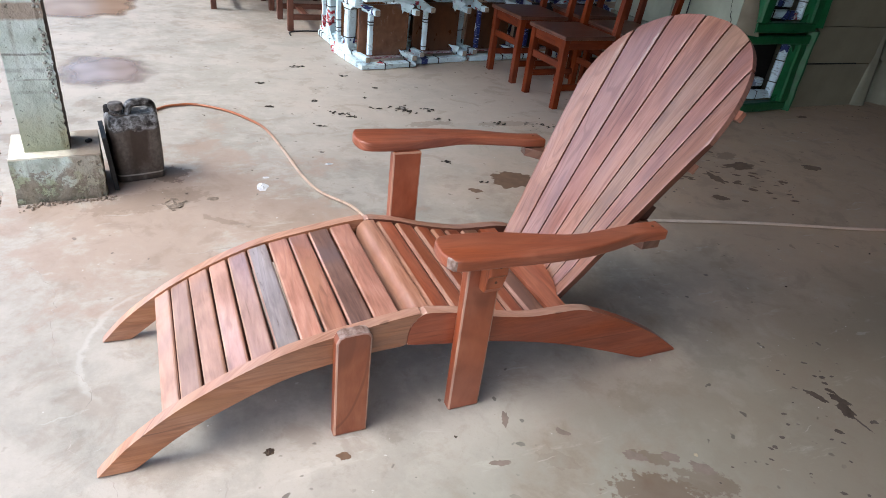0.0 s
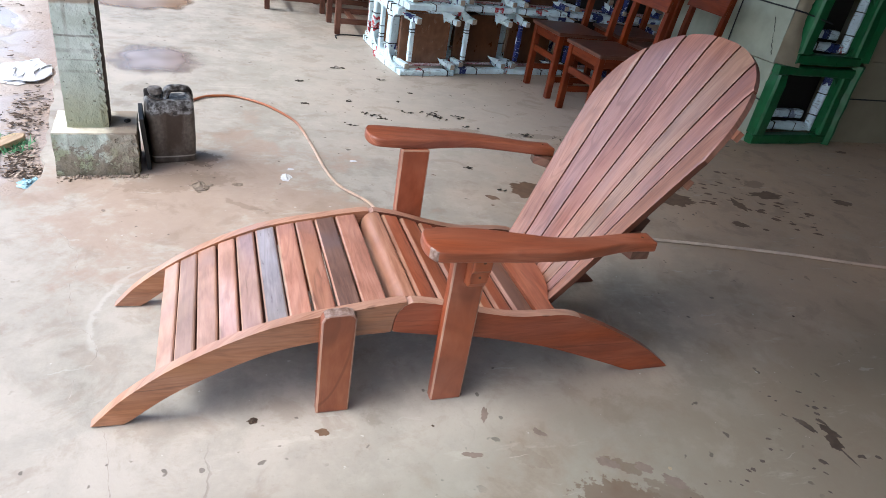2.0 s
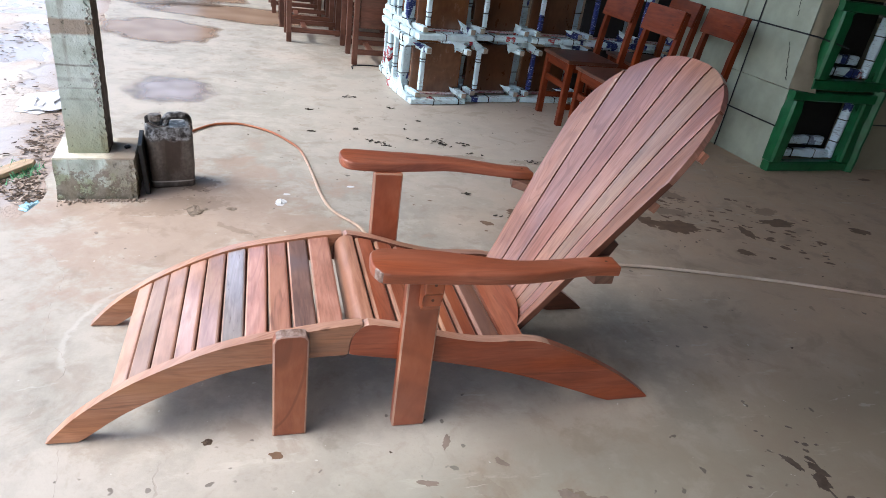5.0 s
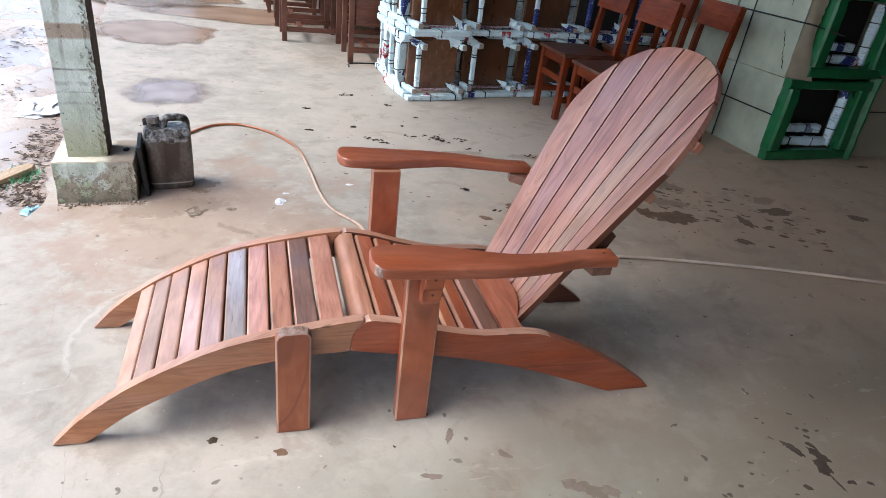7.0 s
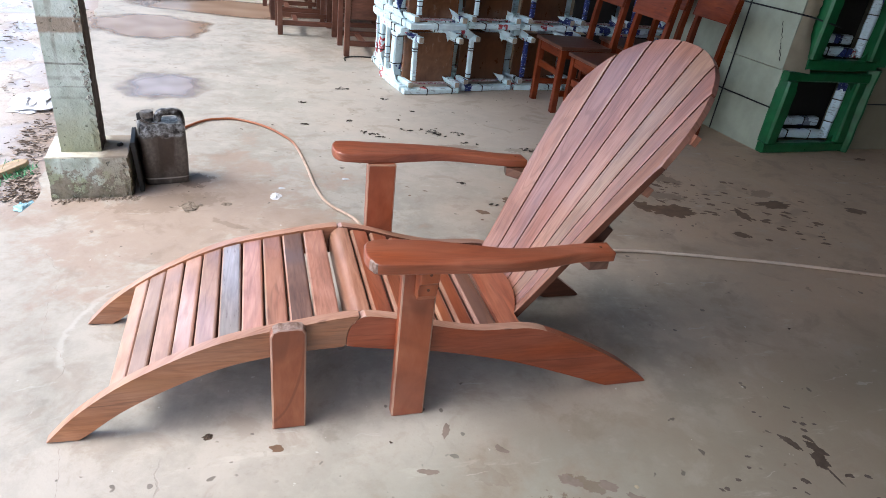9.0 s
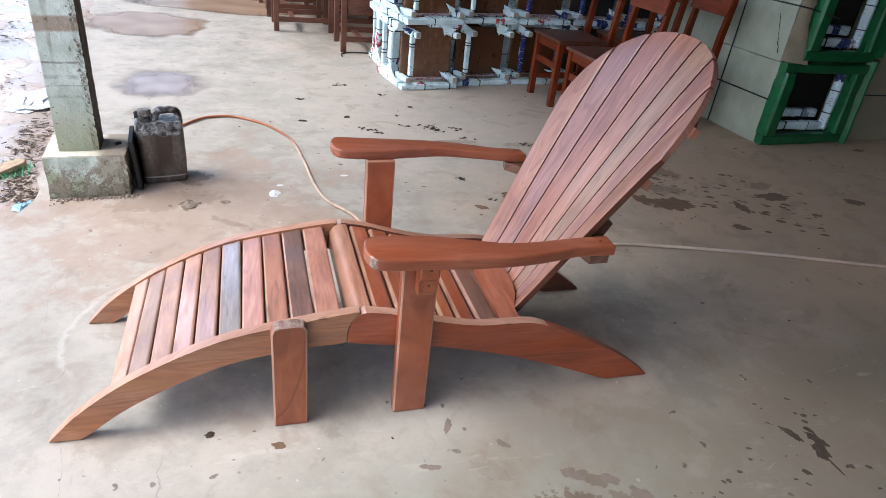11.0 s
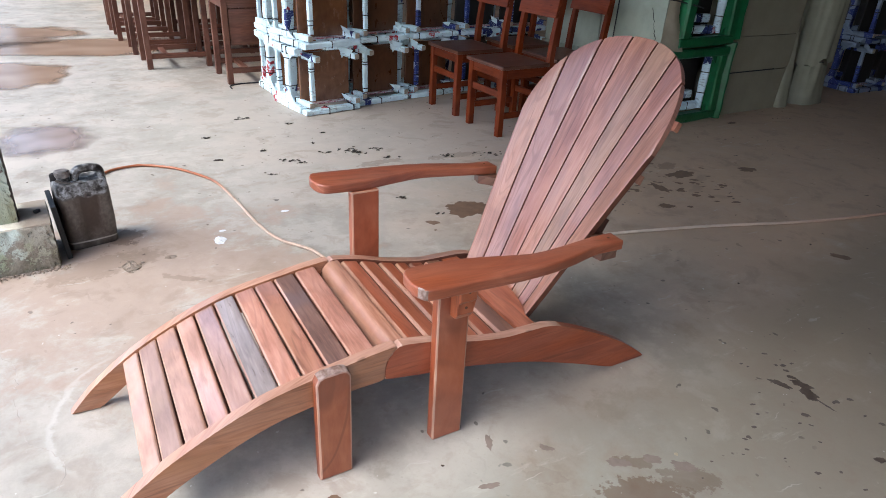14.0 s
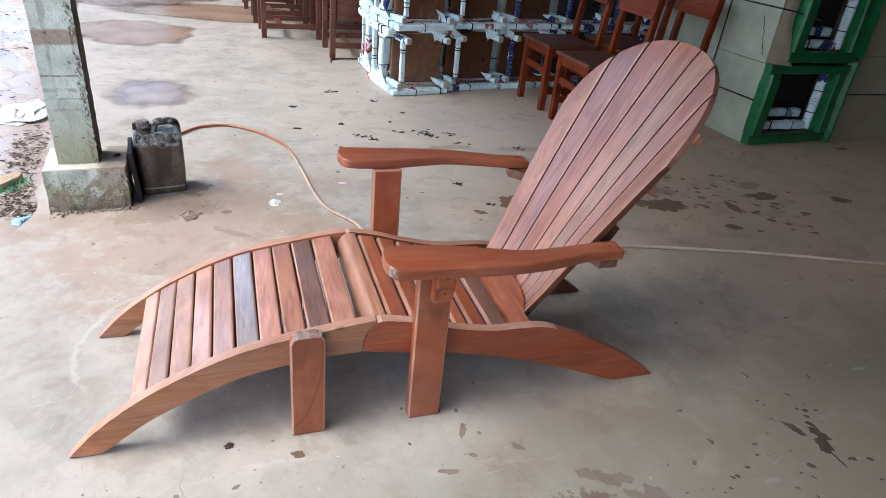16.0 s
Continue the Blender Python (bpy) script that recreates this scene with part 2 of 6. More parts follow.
def paper_mat(name, ink_blue, tint, cells=9):
    """Newsprint wrapping: white paper, creases, grey type and patches of colour print."""
    m = Mat(name, 0.62)
    v = m.mapping()
    vo = m.vmath("ADD", v, m.oi.outputs["Location"])
    base = m.ramp(m.noise(vo, 9, 4), [(0.3, tuple(x * 0.78 for x in tint)), (0.6, tint)])
    type_ = m.step(m.noise(m.mapping((30, 30, 120), vec=vo), 1.0, 2), 0.55, 0.65)
    zone = m.step(m.noise(m.mapping((1, 1, 1), vec=vo, loc=(3, 7, 1)), 7, 1), 0.46, 0.52)
    c = m.mix(m.math("MULTIPLY", m.math("MULTIPLY", type_, zone), 0.5), base, (0.16, 0.17, 0.2))
    # printed blocks, as on a page of advertisements
    vor = m.t.nodes.new("ShaderNodeTexVoronoi")
    vor.distance = "CHEBYCHEV"
    vor.inputs["Scale"].default_value = 1.0
    m.link(m.mapping((cells, cells, cells * 0.65), vec=vo, loc=(11, 2, 5)), vor.inputs["Vector"])
    blue = m.step(m.vmath("DOT_PRODUCT", vor.outputs["Color"], (1.0, 0.0, 0.0)), ink_blue, ink_blue + 0.01)
    worn = m.step(m.noise(m.mapping((45, 45, 170), vec=vo), 1.0, 2), 0.31, 0.40)
    c = m.mix(m.math("MULTIPLY", blue, worn), c, (0.02, 0.035, 0.17))
    red = m.step(m.vmath("DOT_PRODUCT", vor.outputs["Color"], (0.0, 1.0, 0.0)), 0.955, 0.96)
    c = m.mix(m.math("MULTIPLY", red, m.math("MULTIPLY", worn, m.step(m.noise(vo, 30, 3), 0.42, 0.52))), c, (0.42, 0.03, 0.04))
    m.color(c)
    m.bump(m.noise(vo, 40, 5, 0.65), 0.012, 0.8)
    return m.m


PAPER = paper_mat("newsprint", 0.965, (0.77, 0.94, 0.98), 14)
PAPER_BLUE = paper_mat("newsprint_blue", 0.80, (0.76, 0.91, 0.98), 11)
PAPER_RED = plain("red_print", (0.30, 0.035, 0.05), 0.6, 0.4, 0.9, 45, 0.002, (0.62, 0.60, 0.62))
BAR_END = plain("sawn_end", (0.44, 0.37, 0.29), 0.8, 0.3, 0.3, 60)
PAPER_NAVY = paper_mat("newsprint_navy", 0.18, (0.74, 0.86, 0.96))
# darkened copy of the newsprint, in place of dim light on the far stack
PAPER_SHADED = paper_mat("newsprint_shaded", 0.72, (0.22, 0.27, 0.36))
TWINE = plain("black_twine", (0.012, 0.012, 0.015), 0.6)
CARTON = plain("carton_pale", (0.36, 0.38, 0.30), 0.75, 0.3, 0.12, 5, 0.002, (0.27, 0.29, 0.225))
CARTON_TAN = plain("carton_tan", (0.42, 0.35, 0.24), 0.8, 0.3, 0.2, 7, 0.001)
CARTON_FOLD = plain("carton_fold", (0.46, 0.39, 0.28), 0.8, 0.3, 0.2, 8, 0.001)
CARTON_GREY = plain("carton_grey", (0.29, 0.26, 0.185), 0.8, 0.3, 0.15, 5, 0.001)
WRAP_PALE = plain("wrapping_pale", (0.30, 0.285, 0.21), 0.7, 0.3, 0.15, 9, 0.004)
GREEN = plain("green_tape", (0.009, 0.125, 0.042), 0.32, 0.6, 0.3, 14, 0.010)
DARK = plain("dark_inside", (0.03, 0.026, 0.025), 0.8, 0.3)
LEAF = plain("dry_leaf", (0.115, 0.078, 0.055), 0.8, 0.3, 0.5, 60)
SOOT = plain("dark_shaving", (0.06, 0.045, 0.035), 0.8, 0.3, 0.5, 60)
LEAF_PALE = plain("pale_litter", (0.46, 0.36, 0.29), 0.8, 0.3, 0.4, 40)
GRASS = plain("weed_green", (0.12, 0.34, 0.16), 0.6, 0.4, 0.4, 60)
PLASTIC_WHITE = plain("white_plastic_film", (0.75, 0.75, 0.76), 0.35, 0.5, 0.1, 30)
PLASTIC_BLUE = plain("blue_plastic_film", (0.36, 0.58, 0.66), 0.35, 0.5, 0.3, 30)
BLACK_BOARD = plain("black_board", (0.014, 0.013, 0.012), 0.6, 0.4, 0.3, 12)
ROOF = plain("unseen_roof", (0.15, 0.145, 0.14), 0.6, 0.4, 0.2, 2)
WALL = plain("added_wall", (0.09, 0.086, 0.078), 0.85, 0.3, 0.2, 3, 0.002)


def hose_mat():
    m = Mat("hose_rubber", 0.3)
    v = m.mapping()
    far = m.step(m.vmath("DOT_PRODUCT", v, (0.0, 1.0, 0.0)), 1.75, 2.2)
    right = m.step(m.vmath("DOT_PRODUCT", v, (1.0, 0.0, 0.0)), 1.2, 2.6)
    c = m.mix(right, (0.50, 0.36, 0.27), (0.50, 0.37, 0.265))
    c = m.mix(far, c, (0.34, 0.11, 0.045))
    c = m.mix(m.math("MULTIPLY", m.step(m.noise(v, 14, 4), 0.5, 0.7), 0.5), c, (0.14, 0.09, 0.065))
    m.color(c)
    return m.m


HOSE = hose_mat()


def cord_mat():
    """Reddish-brown rubber, greyed with dust near the chair."""
    m = Mat("cord_rubber", 0.5, 0.4)
    v = m.mapping()
    n = m.noise(v, 5, 4, 0.6)
    x = m.vmath("DOT_PRODUCT", v, (1.0, 0.0, 0.0))
    clean = m.step(m.math("ADD", x, m.math("MULTIPLY", m.math("SUBTRACT", n, 0.5), 1.5)), 2.5, 3.9)
    dusty = m.ramp(n, [(0.35, (0.52, 0.41, 0.32)), (0.6, (0.74, 0.62, 0.50))])
    m.color(m.mix(m.math("MULTIPLY", clean, 0.9), dusty, (0.50, 0.28, 0.185)))
    return m.m


CORD = cord_mat()


def oily_mat():
    """Old jerrycan: grey-brown plastic with a dark run of oil down its face and pale dust on the shoulders."""
    m = Mat("oily_plastic", 0.45)
    v = m.mapping()
    z = m.vmath("DOT_PRODUCT", v, (0.0, 0.0, 1.0))
    x = m.vmath("DOT_PRODUCT", v, (1.0, 0.0, 0.0))
    n = m.noise(m.mapping((9, 9, 2.5)), 1.5, 5)
    fine = m.noise(v, 60, 4, 0.6)
    body = m.ramp(m.math("ADD", m.math("MULTIPLY", n, 0.7), m.math("MULTIPLY", fine, 0.3)), [(0.38, (0.040, 0.028, 0.021)), (0.5, (0.085, 0.064, 0.049)), (0.62, (0.155, 0.127, 0.104))])
    run = m.math("ADD", m.math("ABSOLUTE", m.math("SUBTRACT", x, 0.012)), m.math("MULTIPLY", m.math("SUBTRACT", n, 0.5), 0.07))
    run = m.math("MULTIPLY", m.step(run, 0.040, 0.026), m.step(z, 0.03, 0.11))
    body = m.mix(m.math("MULTIPLY", run, 0.85), body, (0.045, 0.026, 0.018))
    low = m.step(m.math("ADD", z, m.math("MULTIPLY", n, 0.1)), 0.09, 0.03)
    body = m.mix(m.math("MULTIPLY", low, 0.6), body, (0.05, 0.036, 0.028))
    top = m.ramp(m.noise(v, 24, 6, 0.7), [(0.42, (0.018, 0.014, 0.012)), (0.50, (0.11, 0.10, 0.092)), (0.60, (0.36, 0.355, 0.35))])
    f = m.step(m.math("ADD", z, m.math("MULTIPLY", m.math("SUBTRACT", n, 0.5), 0.05)), 0.216, 0.228)
    c = m.mix(f, body, top)
    seam = m.step(m.math("ABSOLUTE", m.math("SUBTRACT", z, 0.030)), 0.005, 0.002)
    m.color(m.mix(m.math("MULTIPLY", seam, 0.75), c, (0.42, 0.38, 0.33)))
    m.rough(m.math("ADD", m.math("MULTIPLY", n, 0.4), 0.18))
    m.bump(m.noise(v, 35, 4), 0.003, 0.5)
    return m.m


OILY = oily_mat()
OILY_CAP = plain("oily_cap", (0.30, 0.26, 0.23), 0.5, 0.5, 0.6, 45, 0.003, (0.06, 0.045, 0.036))


def pillar_mat(name, algae):
    """Green-white limewash over cement, weathered, mossy and muddy near the ground."""
    m = Mat(name, 0.85, 0.3)
    v = m.mapping()
    z = m.vmath("DOT_PRODUCT", v, (0.0, 0.0, 1.0))
    n1 = m.noise(v, 7, 5)
    n2 = m.noise(v, 26, 5, 0.65)
    c = m.ramp(n1, [(0.34, (0.36, 0.40, 0.33)), (0.5, (0.55, 0.61, 0.54)), (0.66, (0.68, 0.73, 0.68))])
    rub = m.step(m.math("ADD", m.vmath("DOT_PRODUCT", v, (1.0, 0.0, 0.0)), m.math("MULTIPLY", m.math("SUBTRACT", n2, 0.5), 0.09)), 0.022, 0.05)
    rub = m.math("MULTIPLY", rub, m.step(z, 0.34, 0.22))
    c = m.mix(m.math("MULTIPLY", rub, 0.6), c, (0.24, 0.15, 0.09))
    moss = m.step(m.math("SUBTRACT", m.math("MULTIPLY", n1, 0.5), m.math("SUBTRACT", z, algae)), 0.0, 0.32)
    c = m.mix(m.math("MULTIPLY", moss, 0.75), c, (0.27, 0.265, 0.14))
    # faint level lines where shuttering boards met, and one rusty band of a tie
    band = m.noise(m.mapping((0.4, 0.4, 14)), 1.6, 2)
    c = m.mix(m.math("MULTIPLY", m.step(band, 0.6, 0.68), 0.35), c, (0.24, 0.21, 0.17))
    for lz, lw, tone in ((0.545, 0.006, 0.75), (0.49, 0.012, 0.45), (0.455, 0.005, 0.5), (0.41, 0.008, 0.35)):
        ln = m.step(m.math("ABSOLUTE", m.math("SUBTRACT", m.math("ADD", z, m.math("MULTIPLY", n1, 0.012)), lz + 0.006)), lw, lw * 0.3)
        c = m.mix(m.math("MULTIPLY", ln, m.math("MULTIPLY", m.step(n2, 0.3, 0.6), tone)), c, (0.16, 0.14, 0.12))
    rust = m.step(m.math("ABSOLUTE", m.math("SUBTRACT", m.math("ADD", z, m.math("MULTIPLY", n2, 0.02)), 0.70)), 0.035, 0.022)
    c = m.mix(m.math("MULTIPLY", rust, 0.75), c, (0.30, 0.19, 0.12))
    green = m.step(m.math("SUBTRACT", m.math("MULTIPLY", m.noise(m.mapping((1, 1, 0.6), loc=(4, 1, 2)), 13, 5, 0.7), 0.7), m.math("MULTIPLY", z, 0.9)), 0.22, 0.34)
    c = m.mix(m.math("MULTIPLY", green, 0.7), c, (0.30, 0.32, 0.17))
    mud = m.step(m.math("SUBTRACT", m.math("MULTIPLY", m.math("SUBTRACT", m.noise(v, 27, 7, 0.75), 0.40), 0.72), m.math("MULTIPLY", z, 0.95)), -0.035, 0.015)
    c = m.mix(m.math("MULTIPLY", mud, 0.8), c, m.ramp(n2, [(0.4, (0.11, 0.085, 0.065)), (0.6, (0.26, 0.21, 0.165))]))
    spots = m.step(m.noise(v, 48, 3), 0.66, 0.72)
    c = m.mix(m.math("MULTIPLY", spots, 0.6), c, (0.20, 0.19, 0.15))
    run = m.step(m.noise(m.mapping((26, 26, 1.2)), 1.0, 3), 0.60, 0.72)
    c = m.mix(m.math("MULTIPLY", run, 0.45), c, (0.22, 0.19, 0.14))
    m.color(c)
    m.bump(m.math("ADD", n2, m.math("MULTIPLY", spots, -0.6)), 0.010, 0.9)
    return m.m


PILLAR = pillar_mat("limewash", 0.24)
PLINTH = pillar_mat("limewash_plinth", -0.06)
CEMENT = plain("rough_cement", (0.17, 0.14, 0.12), 0.9, 0.3, 0.5, 30, 0.006)
MORTAR = plain("mortar_crumb", (0.34, 0.27, 0.21), 0.9, 0.3, 0.4, 40, 0.004)
CHIPPED = plain("chipped_plaster", (0.66, 0.68, 0.62), 0.9, 0.3, 0.6, 60, 0.003, (0.16, 0.13, 0.10))


def plinth_top_mat():
    """Lime on the top of the plinth, muddied beside the shaft and darkened there for the shaft's shade."""
    m = Mat("plinth_top", 0.85, 0.3)
    v = m.mapping()
    n = m.noise(v, 16, 5, 0.65)
    x = m.vmath("DOT_PRODUCT", v, (1.0, 0.0, 0.0))
    lime = m.ramp(n, [(0.35, (0.58, 0.53, 0.42)), (0.6, (0.74, 0.70, 0.58))])
    mud = m.step(m.math("ADD", x, m.math("MULTIPLY", m.math("SUBTRACT", n, 0.5), 0.10)), 0.03, 0.075)
    m.color(m.mix(m.math("MULTIPLY", mud, 0.85), lime, (0.27, 0.21, 0.16)))
    m.bump(n, 0.004, 0.7)
    return m.m


CEMENT_PALE = plinth_top_mat()

# wet and oily marks on the slab: x, y, half length, half width, turn, depth of tone
MARKS = [
    (2.71, 1.58, 0.11, 0.07, -0.9, 0.55), (2.56, 1.37, 0.16, 0.05, -0.5, 0.45), (3.20, 1.36, 0.08, 0.05, 0.0, 0.45),
    (1.24, -0.45, 0.12, 0.07, -0.5, 0.68), (1.39, -0.45, 0.09, 0.05, -0.5, 0.5), (1.30, -0.34, 0.05, 0.022, -0.6, 0.55),
    (1.05, -0.27, 0.07, 0.03, -0.6, 0.18), (0.14, 1.36, 0.22, 0.08, 0.2, 0.25), (0.40, 1.15, 0.10, 0.02, -0.6, 0.3),
    # the one at 0.24, 1.60 also holds the jerrycan's cast shade
    (1.62, 2.06, 0.14, 0.035, 0.1, 0.35), (0.24, 1.60, 0.08, 0.07, 0.2, 0.6), (2.1, 2.0, 0.18, 0.04, 0.0, 0.3),
]


def concrete_mat():
    m = Mat("concrete_slab", 0.7, 0.4)
    v = m.mapping()
    warp = m.vmath("SCALE", m.vmath("SUBTRACT", m.noise_col(v, 9, 4), (0.5, 0.5, 0.5)), (0, 0, 0))
    warp.node.inputs["Scale"].default_value = 0.10
    vw = m.vmath("ADD", v, warp)
    n1 = m.noise(v, 1.3, 5, 0.6)
    n2 = m.noise(v, 11, 6, 0.65)
    n3 = m.noise(v, 90, 4, 0.7)
    n4 = m.noise(v, 3.4, 8, 0.70, None, 0.15)
    c = m.ramp(n1, [(0.32, (0.26, 0.25, 0.212)), (0.5, (0.34, 0.315, 0.272)), (0.68, (0.43, 0.385, 0.335))])
    c = m.mix(m.math("MULTIPLY", m.step(n4, 0.48, 0.60), 0.6), c, (0.47, 0.425, 0.37))
    c = m.mix(m.math("MULTIPLY", m.step(n4, 0.46, 0.36), 0.6), c, (0.225, 0.20, 0.16))
    c = m.mix(m.math("MULTIPLY", m.step(n2, 0.45, 0.72), 0.4), c, (0.50, 0.45, 0.39))
    c = m.mix(m.math("MULTIPLY", m.step(n3, 0.56, 0.75), 0.3), c, (0.18, 0.155, 0.13))
    # reddish soil trodden in from the yard
    x = m.vmath("DOT_PRODUCT", v, (1.0, 0.1, 0.0))
    soil = m.step(m.math("ADD", x, m.math("MULTIPLY", m.math("SUBTRACT", n1, 0.5), 2.4)), 1.2, -0.4)
    soil = m.math("MULTIPLY", soil, m.math("ADD", m.step(n4, 0.36, 0.58), 0.35), True)
    c = m.mix(m.math("MULTIPLY", soil, 0.42), c, (0.49, 0.43, 0.368))
    smear = m.step(m.math("ADD", m.vmath("DISTANCE", v, (0.25, 1.22, 0.0)), m.math("MULTIPLY", m.math("SUBTRACT", n4, 0.5), 3.0)), 0.80, 0.35)
    c = m.mix(m.math("MULTIPLY", smear, 0.6), c, (0.40, 0.275, 0.205))
    # dirt of the workshop floor towards the store, paler to offset weak light
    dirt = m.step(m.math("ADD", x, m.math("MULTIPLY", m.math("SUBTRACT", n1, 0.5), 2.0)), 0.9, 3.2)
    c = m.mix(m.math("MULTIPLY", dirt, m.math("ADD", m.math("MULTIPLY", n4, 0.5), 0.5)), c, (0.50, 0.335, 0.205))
    # dusty tint by the stack, lightened to make up for light missing there
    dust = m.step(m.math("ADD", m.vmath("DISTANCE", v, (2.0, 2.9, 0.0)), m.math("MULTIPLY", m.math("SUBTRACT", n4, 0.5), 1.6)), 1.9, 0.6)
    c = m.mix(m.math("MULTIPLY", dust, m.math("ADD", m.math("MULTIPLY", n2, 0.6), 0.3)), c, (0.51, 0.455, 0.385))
    # darker towards the front right, in place of dimmer light there
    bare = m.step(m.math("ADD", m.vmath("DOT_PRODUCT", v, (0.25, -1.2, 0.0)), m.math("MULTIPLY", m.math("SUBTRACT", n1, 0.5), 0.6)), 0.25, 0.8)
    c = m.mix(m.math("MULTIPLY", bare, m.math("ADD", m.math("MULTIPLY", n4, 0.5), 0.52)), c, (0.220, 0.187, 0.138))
    # trodden blotches and rubbed patches over the whole slab
    n5 = m.noise(m.mapping((1, 1, 1), loc=(7, 3, 0)), 5.5, 7, 0.68, None, 0.5)
    c = m.mix(m.math("MULTIPLY", m.step(n5, 0.52, 0.64), 0.34), c, (0.25, 0.19, 0.14))
    c = m.mix(m.math("MULTIPLY", m.step(n5, 0.46, 0.30), 0.2), c, (0.47, 0.42, 0.36))
    # trails of fine dark crumbs
    crumbs = m.step(m.noise(v, 22, 2, 0.5), 0.68, 0.72)
    field = m.step(m.noise(v, 1.7, 2), 0.46, 0.6)
    c = m.mix(m.math("MULTIPLY", m.math("MULTIPLY", crumbs, field), 0.75), c, (0.075, 0.06, 0.05))
    # chalky scuffs
    scuff = m.step(m.noise(m.mapping((1.0, 4.0, 1.0), rot=(0, 0, 0.6)), 2.2, 6, 0.7), 0.60, 0.70)
    c = m.mix(m.math("MULTIPLY", scuff, 0.3), c, (0.58, 0.54, 0.47))
    arc = m.vmath("DISTANCE", v, (0.28, 0.43, 0.0))
    arc = m.step(m.math("ABSOLUTE", m.math("SUBTRACT", m.math("ADD", arc, m.math("MULTIPLY", n4, 0.12)), 0.395)), 0.014, 0.002)
    side = m.step(m.vmath("DOT_PRODUCT", v, (1.0, -0.25, 0.0)), -0.02, -0.12)
    c = m.mix(m.math("MULTIPLY", m.math("MULTIPLY", arc, side), 0.25), c, (0.66, 0.64, 0.60))
    n6 = m.math("ADD", m.math("MULTIPLY", n2, 0.5), m.math("MULTIPLY", m.noise(v, 42, 4, 0.6), 0.5))
    wet = None
    for px, py, a, b, turn, tone in MARKS:
        q = m.mapping((1, 1, 1), vec=m.mapping((1, 1, 1), vec=vw, loc=(-px, -py, 0)), rot=(0, 0, -turn))
        d = m.vmath("LENGTH", m.mapping((1 / a, 1 / b, 0), vec=q), (0, 0, 0))
        s = m.math("MULTIPLY", m.step(m.math("ADD", d, m.math("MULTIPLY", m.math("SUBTRACT", n6, 0.5), 3.4)), 1.06, 0.90), tone)
        wet = s if wet is None else m.math("MAXIMUM", wet, s)
    c = m.mix(wet, c, (0.115, 0.068, 0.040))
    # greenish cement bloom before the chair, pale scratches and flecks
    bloom = m.step(m.vmath("DISTANCE", v, (1.0, -0.55, 0.0)), 0.75, 0.15)
    bloom = m.math("MULTIPLY", bloom, m.step(n4, 0.40, 0.56))
    c = m.mix(m.math("MULTIPLY", bloom, m.math("SUBTRACT", 0.32, m.math("MULTIPLY", wet, 0.32))), c, (0.34, 0.37, 0.32))
    for turn, off, cut in ((0.35, 0.0, 0.72), (-0.9, 4.0, 0.72), (1.4, 9.0, 0.73)):
        s = m.noise(m.mapping((3.0, 45, 1), vec=vw, rot=(0, 0, turn), loc=(off, off, 0)), 1.0, 2, 0.4)
        s = m.math("MULTIPLY", m.step(s, cut, cut + 0.03), m.step(n2, 0.42, 0.58))
        c = m.mix(m.math("MULTIPLY", s, 0.32), c, (0.54, 0.515, 0.46))
    fleck = m.math("MULTIPLY", m.step(m.noise(v, 34, 2), 0.735, 0.76), 0.6)
    c = m.mix(fleck, c, (0.62, 0.60, 0.55))
    # hairline cracks
    vor = m.t.nodes.new("ShaderNodeTexVoronoi")
    vor.feature = "DISTANCE_TO_EDGE"
    vor.inputs["Scale"].default_value = 0.75
    m.link(m.vmath("ADD", vw, warp), vor.inputs["Vector"])
    crack = m.math("MULTIPLY", m.step(vor.outputs["Distance"], 0.006, 0.002), m.math("MULTIPLY", m.step(m.noise(v, 1.1, 2), 0.5, 0.6), m.step(x, 1.2, 0.8)))
    c = m.mix(m.math("MULTIPLY", crack, 0.28), c, (0.16, 0.12, 0.10))
    m.color(c)
    r = m.math("ADD", m.math("MULTIPLY", n2, 0.25), 0.50)
    m.rough(m.math("SUBTRACT", r, m.math("MULTIPLY", wet, 0.15)))
    m.bump(m.math("SUBTRACT", m.math("ADD", n2, m.math("MULTIPLY", n3, 0.4)), m.math("MULTIPLY", crack, 0.8)), 0.004, 0.28)
    return m.m


